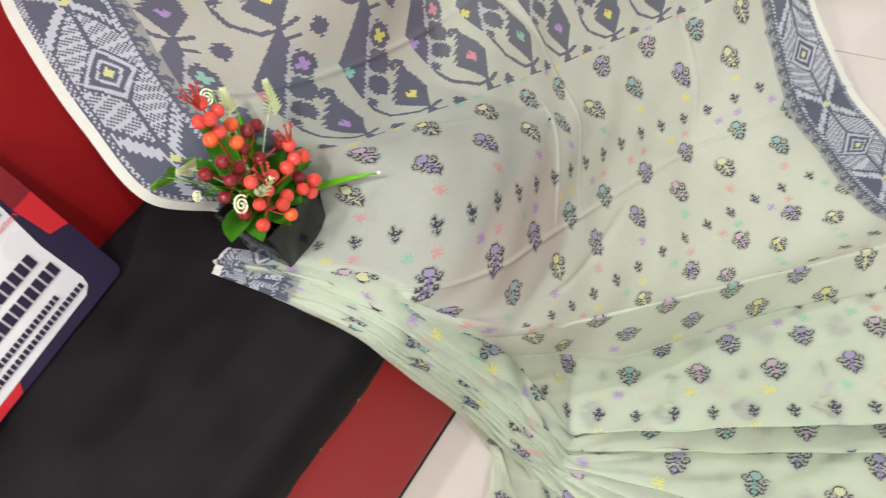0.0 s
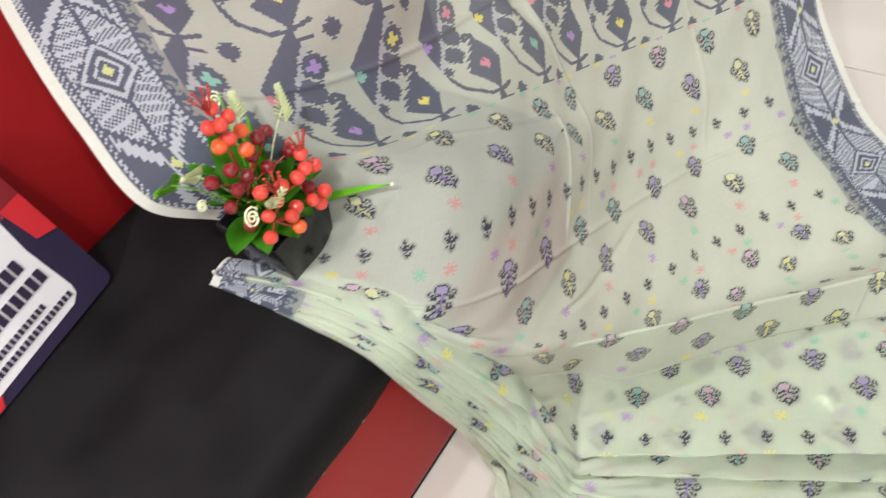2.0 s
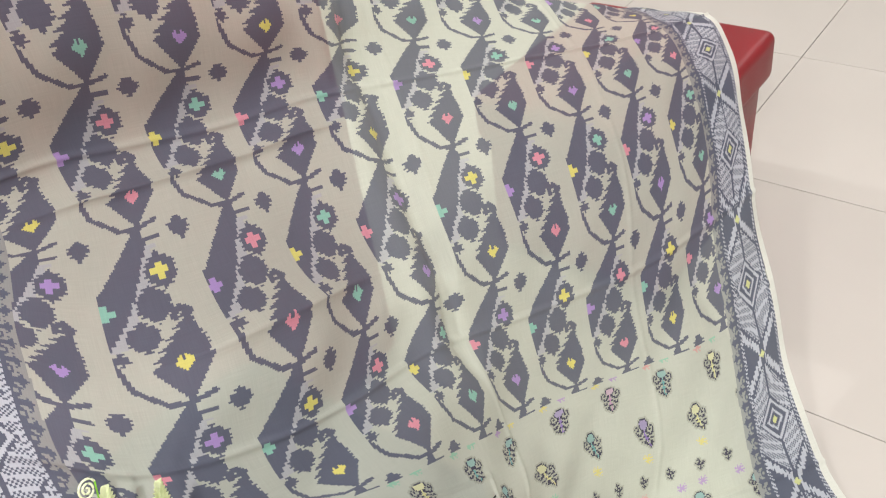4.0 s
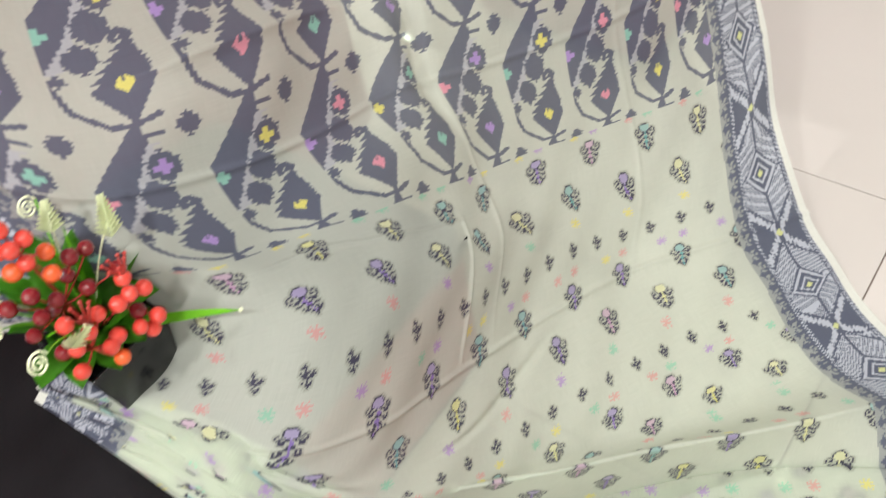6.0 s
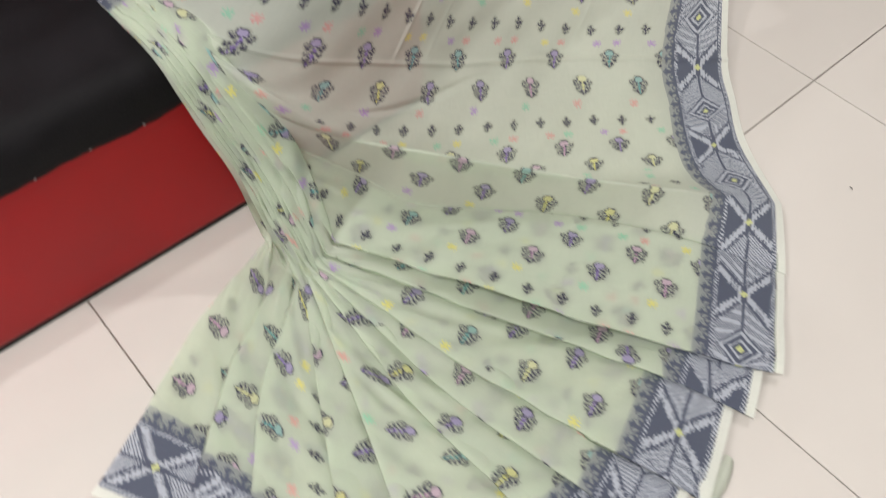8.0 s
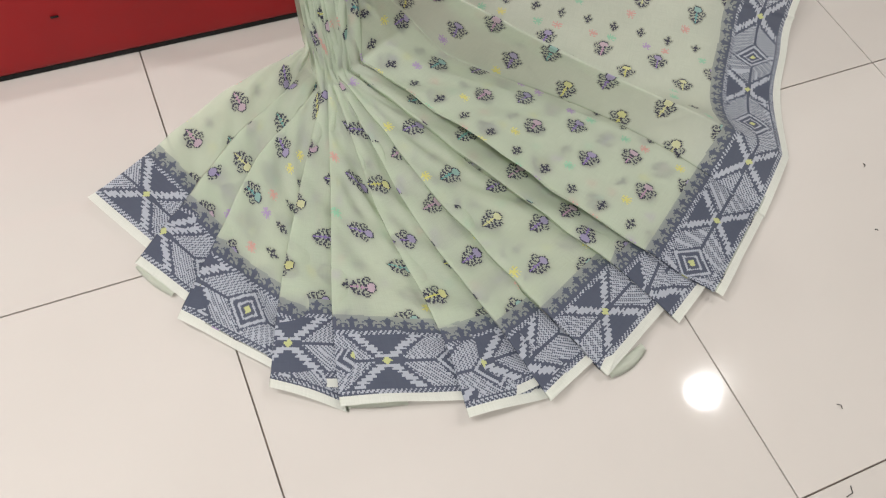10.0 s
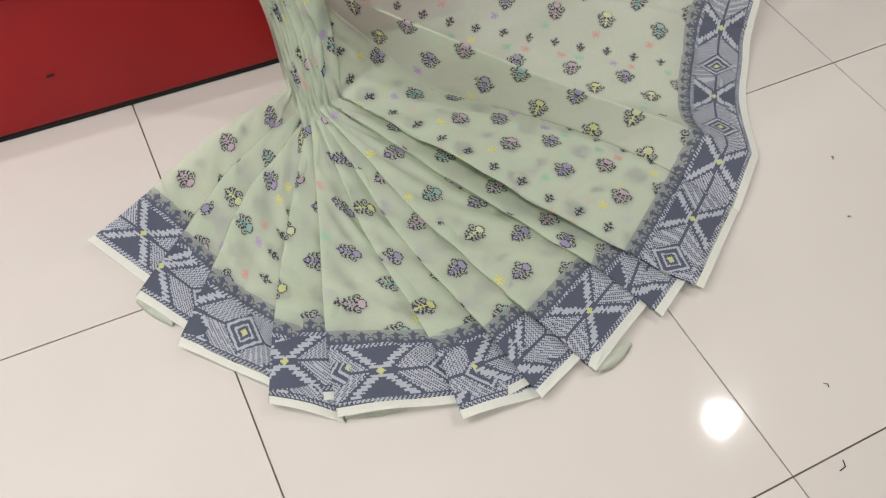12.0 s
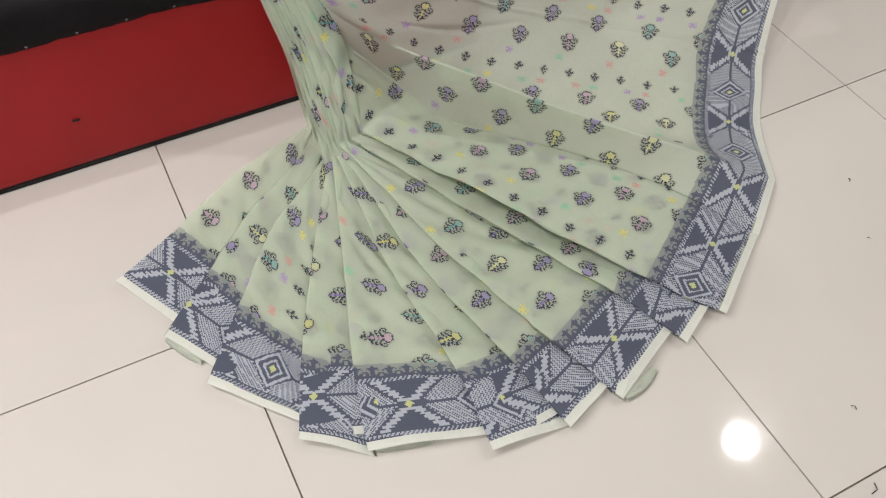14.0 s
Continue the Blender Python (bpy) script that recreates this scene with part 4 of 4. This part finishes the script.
def signboard():
    t = thing("signboard", (0.0, 0.75, 0.35), "laminated white shop signboard with navy and red corners", "signboard")
    body = on_sign("board", rounded(-0.47, 0.0, 0.004, 0.258, 0.012, -0.003, 0.0), NAVY, t, "navy printed backing")
    z0, z1 = 0.0006, 0.0014
    on_sign("print_panel", plate([(-0.468, 0.012), (-0.30, 0.012), (-0.052, 0.0165), (-0.040, 0.024), (-0.037, 0.035), (-0.040, 0.10), (-0.031, 0.19), (-0.026, 0.255), (-0.468, 0.255)], z0, z1), BOARD, t, "white printed panel")
    on_sign("print_corner", plate([(-0.022, 0.10), (0.003, 0.092), (0.003, 0.150), (-0.028, 0.150)], 0.0016, 0.0022), PRINT_RED, t, "red printed stripe")
    on_sign("print_corner", plate([(-0.028, 0.150), (0.003, 0.150), (0.003, 0.205), (-0.026, 0.205)], 0.0016, 0.0022), PRINT_DARK_RED, t, "dark red printed stripe")
    on_sign("print_corner", plate([(-0.026, 0.205), (0.003, 0.205), (0.003, 0.254), (-0.02, 0.256), (-0.03, 0.256)], 0.0016, 0.0022), BOARD, t)
    on_sign("print_stripe", plate([(-0.255, 0.002), (-0.188, 0.002), (-0.180, 0.0135), (-0.247, 0.0125)], 0.0016, 0.0022), PRINT_RED, t, "red printed stripe")
    on_sign("print_stripe", plate([(-0.465, 0.002), (-0.255, 0.002), (-0.247, 0.0125), (-0.465, 0.0125)], 0.0016, 0.0022), PRINT_DARK_RED, t, "dark red printed stripe")
    # heading
    for ch, x, mat in (("S", -0.150, PRINT_INK), ("H", -0.122, PRINT_BLUE), ("O", -0.095, PRINT_PINK), ("P", -0.066, PRINT_GREEN)):
        lettering("letter", ch, x, 0.2185, 0.036, mat, t, 0.022, bold=0.0008)
    lettering("lettering", "Online Shop", -0.113, 0.1975, 0.0155, PRINT_INK, t, 0.080)
    bars(-0.20, -0.120, 0.1975, 0.010, [7], PRINT_INK, t)
    bars(-0.166, -0.150, 0.156, 0.012, [2], PRINT_BLUE, t)
    for x, w, mat in ((-0.146, 0.012, PRINT_PINK), (-0.131, 0.010, PRINT_GREEN), (-0.118, 0.010, PRINT_INK), (-0.105, 0.010, PRINT_PINK), (-0.092, 0.010, PRINT_BLUE),
                      (-0.077, 0.010, PRINT_INK), (-0.064, 0.010, PRINT_BLUE), (-0.051, 0.010, PRINT_GREEN)):
        on_sign("printed_bar", plate([(x, 0.156), (x + w, 0.156), (x + w, 0.170), (x, 0.170)], 0.0026, 0.0032), mat, t)
    lettering("lettering", "CEO of Dreamers", -0.108, 0.143, 0.0118, PRINT_PINK, t, 0.079)
    lettering("lettering", "Contact", -0.206, 0.1165, 0.027, PRINT_INK, t, 0.088, bold=0.0004)
    bars(-0.203, -0.058, 0.0885, 0.0165, [1] * 11, PRINT_INK, t, 0.003)
    bars(-0.199, -0.048, 0.062, 0.0165, [1] * 12, PRINT_INK, t, 0.003)
    bars(-0.300, -0.076, 0.0405, 0.0075, [1] * 32, PRINT_INK, t, 0.0022)
    bars(-0.332, -0.045, 0.0265, 0.0075, [1] * 40, PRINT_INK, t, 0.0022)
    for y, mat, lab in ((0.0965, PRINT_GREEN, "green round symbol"), (0.070, PRINT_BLUE, "blue ring symbol")):
        ring = bmesh.new()
        bmesh.ops.create_circle(ring, cap_ends=True, segments=24, radius=0.0085)
        bmesh.ops.transform(ring, matrix=Matrix.Translation((-0.216, y, 0.0028)), verts=ring.verts[:])
        on_sign("round_symbol", ring, mat, t, lab)
        ring = bmesh.new()
        bmesh.ops.create_circle(ring, cap_ends=True, segments=24, radius=0.0062 if mat is PRINT_BLUE else 0.0045)
        bmesh.ops.transform(ring, matrix=Matrix.Translation((-0.216, y, 0.0034)), verts=ring.verts[:])
        on_sign("round_symbol", ring, BOARD, t)
    on_sign("printed_badge", rounded(-0.205, 0.176, -0.165, 0.190, 0.002, 0.0016, 0.0022), NAVY, t, "small navy badge")


signboard()


def card():
    t = thing("business_card", (-0.16, 0.74, 0.37), "white rounded card propped against the signboard", "card")
    on_sign("card_body", rounded(-0.42, 0.012, -0.238, 0.095, 0.008, 0.012, 0.0135), BOARD, t)
    lettering("lettering", "BD", -0.268, 0.046, 0.016, PRINT_INK, t).location += Vector((0.00104, -0.0093, 0.0036)) * 1.1


card()


# ---- berry plant in its pot ----
def pot():
    t = thing("flower_pot", (0.272, 0.562, 0.372), "square tapered glossy black flower pot standing on the gathered saree", "flower pot")
    bm = bmesh.new()
    def ring(half, z):
        return [bm.verts.new((0.276 + sx * half, 0.553 + sy * half, z)) for sx, sy in ((-1, -1), (1, -1), (1, 1), (-1, 1))]
    levels = [ring(0.036, 0.371), ring(0.0455, 0.445), ring(0.0415, 0.445), ring(0.039, 0.428)]
    for a, b in zip(levels, levels[1:]):
        for k in range(4):
            bm.faces.new((a[k], a[(k + 1) % 4], b[(k + 1) % 4], b[k]))
    bm.faces.new(levels[0][::-1])
    bm.faces.new(levels[-1])
    bmesh.ops.recalc_face_normals(bm, faces=bm.faces[:])
    bmesh.ops.bevel(bm, geom=[e for e in bm.edges if not e.is_boundary], offset=0.0018, segments=2, affect="EDGES", profile=0.5)
    part("pot", bm, POT, t)
    return t


def leaf_mesh(a, b, width, lift, turn=(0, 0, 1), n=10):
    """A curved pointed leaf from a to b with a folded midrib and some thickness."""
    bm = bmesh.new()
    line = bow(a, b, lift, n)
    across = (Vector(b) - Vector(a)).cross(Vector(turn)).normalized()
    up = across.cross((Vector(b) - Vector(a)).normalized())
    rows = []
    for i, p in enumerate(line):
        t = i / n
        w = width * (math.sin(math.pi * min(1.0, 0.10 + 0.90 * t)) ** 0.7) * (1 if t < 0.98 else 0.2) + 0.0006
        wave = 0.08 * w * math.sin(9 * t)
        rows.append([bm.verts.new(p + across * w + up * (w * 0.28 + wave)), bm.verts.new(p + across * w * 0.5 + up * w * 0.12), bm.verts.new(p), bm.verts.new(p - across * w * 0.5 + up * w * 0.12), bm.verts.new(p - across * w + up * (w * 0.28 - wave))])
    for r, q in zip(rows, rows[1:]):
        for k in range(4):
            bm.faces.new((r[k], r[k + 1], q[k + 1], q[k]))
    bmesh.ops.solidify(bm, geom=bm.faces[:], thickness=0.0007)
    return bm


def ball(p, r):
    bm = bmesh.new()
    bmesh.ops.create_uvsphere(bm, u_segments=18, v_segments=12, radius=r, matrix=Matrix.Translation(p))
    for v in bm.verts:
        v.co += (v.co - Vector(p)) * 0.05 * noise.noise(v.co * 90)
    return bm


def plant():
    t = thing("artificial_plant", (0.272, 0.566, 0.43), "artificial red berry sprays with green leaves in the black pot", "artificial plant")
    root = Vector((0.272, 0.562, 0.430))
    rng = random.Random(4)
    sprays = [
        ((0.262, 0.545, 0.575), [(0.257, 0.525, 0.621), (0.267, 0.523, 0.602), (0.246, 0.527, 0.605), (0.253, 0.517, 0.606), (0.257, 0.522, 0.583), (0.275, 0.528, 0.574), (0.245, 0.525, 0.582), (0.267, 0.522, 0.558)], (CORAL, CORAL, CORAL, CORAL, CORAL, ORANGE, ORANGE, ORANGE), "coral and orange berry"),
        ((0.262, 0.548, 0.50), [(0.288, 0.53, 0.552), (0.304, 0.535, 0.543), (0.244, 0.528, 0.549), (0.258, 0.53, 0.526), (0.239, 0.525, 0.527), (0.252, 0.535, 0.515), (0.226, 0.532, 0.511), (0.226, 0.54, 0.544), (0.234, 0.53, 0.475), (0.285, 0.532, 0.511), (0.316, 0.53, 0.506), (0.279, 0.54, 0.53)], (CRIMSON,) * 12, "dark crimson berry"),
        ((0.298, 0.515, 0.480), [(0.304, 0.495, 0.527), (0.301, 0.495, 0.508), (0.315, 0.498, 0.498), (0.288, 0.495, 0.508), (0.31, 0.493, 0.465), (0.291, 0.492, 0.471), (0.30, 0.495, 0.455), (0.30, 0.502, 0.478)], (CORAL,) * 7 + (CRIMSON,), "coral berry"),
        ((0.252, 0.515, 0.470), [(0.244, 0.497, 0.53), (0.255, 0.495, 0.507), (0.27, 0.499, 0.512), (0.239, 0.497, 0.50), (0.272, 0.497, 0.478), (0.262, 0.495, 0.476), (0.231, 0.50, 0.473), (0.263, 0.493, 0.458)], (CORAL,) * 7 + (ORANGE,), "coral berry"),
    ]
    for hub, berries, mats, label in sprays:
        stem = part("stem", tube(bow(root, hub, 0.004, 10), 0.0018, 6, 0.7), STEM, t, "red plastic stem")
        for p, mat in zip(berries, mats):
            part("stalk", tube(bow(hub, p, -0.003, 5), 0.0010, 5), STEM, stem)
            part("berry", ball(p, 0.0072 + 0.0010 * rng.random()), mat, t, label)
    # unopened bud tufts
    for tip in ((0.252, 0.522, 0.628), (0.306, 0.494, 0.535), (0.258, 0.492, 0.524)):
        bm = bmesh.new()
        for k in range(7):
            a = 2 * math.pi * k / 7
            end = Vector(tip) + Vector((0.011 * math.cos(a), 0.007 * math.sin(a), 0.010 + 0.006 * rng.random()))
            join_into(bm, tube(bow(Vector(tip) - Vector((0, 0, 0.010)), end, 0.001, 4), 0.0011, 5))
            join_into(bm, ball(end, 0.0019))
        part("bud_tuft", bm, STEM, t, "tuft of small red buds")
    # broad leaves round the rim
    for b, w, lift in (((0.199, 0.522, 0.470), 0.017, 0.010), ((0.222, 0.505, 0.452), 0.017, 0.016), ((0.290, 0.500, 0.444), 0.018, 0.014), ((0.330, 0.512, 0.468), 0.018, 0.012), ((0.345, 0.545, 0.49), 0.017, 0.01),
                       ((0.214, 0.545, 0.520), 0.016, 0.004), ((0.315, 0.575, 0.535), 0.017, 0.002), ((0.285, 0.60, 0.55), 0.016, 0.0), ((0.240, 0.60, 0.53), 0.016, 0.0), ((0.255, 0.492, 0.448), 0.015, 0.012),
                       ((0.312, 0.505, 0.450), 0.015, 0.01), ((0.232, 0.535, 0.49), 0.014, 0.006), ((0.294, 0.55, 0.54), 0.012, 0.0), ((0.335, 0.53, 0.45), 0.014, 0.01), ((0.23, 0.565, 0.55), 0.013, 0.0)):
        part("leaf", leaf_mesh(root, b, w * 1.25, lift), LEAF, t, "glossy green leaf")
    for b, w, lift in (((0.362, 0.449, 0.440), 0.0052, 0.006), ((0.305, 0.556, 0.56), 0.004, 0.0), ((0.285, 0.545, 0.575), 0.004, 0.0), ((0.228, 0.50, 0.53), 0.0035, 0.012), ((0.214, 0.53, 0.54), 0.003, 0.012)):
        part("grass_blade", leaf_mesh(root + Vector((0.006, -0.01, 0)), b, w, lift), GRASS, t, "bright green grass blade")
    # curled tendrils
    for c, r in (((0.299, 0.590, 0.571), 0.0098), ((0.206, 0.463, 0.551), 0.0098), ((0.207, 0.545, 0.527), 0.006)):
        pts = [Vector(c) + Vector((1.0, 0.25, 0)) * (r * (1 - k / 44) * math.cos(k * 0.36)) + Vector((0, 0.45, 0.85)) * (r * (1 - k / 44) * math.sin(k * 0.36)) for k in range(40)]
        part("tendril", tube(pts, 0.0011, 6), PALE, t, "pale curled tendril")
        part("tendril_stalk", tube(bow(root, pts[0], 0.012, 8), 0.0009, 5), GRASS, t)
    # feathery pale sprigs
    for c, way, n in (((0.332, 0.533, 0.551), (0.012, 0.004, 0.035), 9), ((0.205, 0.577, 0.546), (-0.028, 0.0, 0.006), 9), ((0.300, 0.560, 0.570), (0.012, 0.01, 0.02), 7), ((0.222, 0.555, 0.552), (-0.02, 0.0, 0.012), 8), ((0.24, 0.47, 0.535), (0.02, -0.006, 0.01), 5)):
        bm = tube(bow(root, c, 0.01, 8), 0.0009, 5)
        c, way = Vector(c), Vector(way)
        for k in range(n):
            base = c + way * (k / n - 0.4)
            for side in (-1, 1):
                tip = base + way.cross(Vector((0.3, 1, 0.2))).normalized() * side * 0.011 * (1.15 - k / n) + way * 0.25
                join_into(bm, leaf_mesh(base, tip, 0.0027, 0.001, n=3))
        part("sprig", bm, GRASS if c.x < 0.21 else PALE, t, "feathery pale green sprig")
    part("blade_tip", ball((0.363, 0.4485, 0.440), 0.0022), PALE, t)
    return t


pot()
plant()

# ---- floor pieces and specks ----
tiles(floor)


def speck(x, y, r, turn):
    bm = tube([(x, y, 0.0012), (x + r * math.cos(turn), y + r * math.sin(turn), 0.0022), (x + 1.7 * r * math.cos(turn + 0.5), y + 1.7 * r * math.sin(turn + 0.5), 0.0011)], 0.0007, 5)
    tagged(part("lint", bm, BLACK_GAP, None), "tiny dark bit of lint on the tile", "lint", "lint on the floor")


for x, y, r, a in ((0.155, -0.49, 0.006, 2.2), (1.03, -0.19, 0.004, 0.7), (0.97, -0.30, 0.003, 1.9), (0.80, -0.58, 0.004, 0.2), (0.66, -0.62, 0.010, 0.1), (0.73, -0.52, 0.005, 1.4)):
    speck(x, y, r, a)
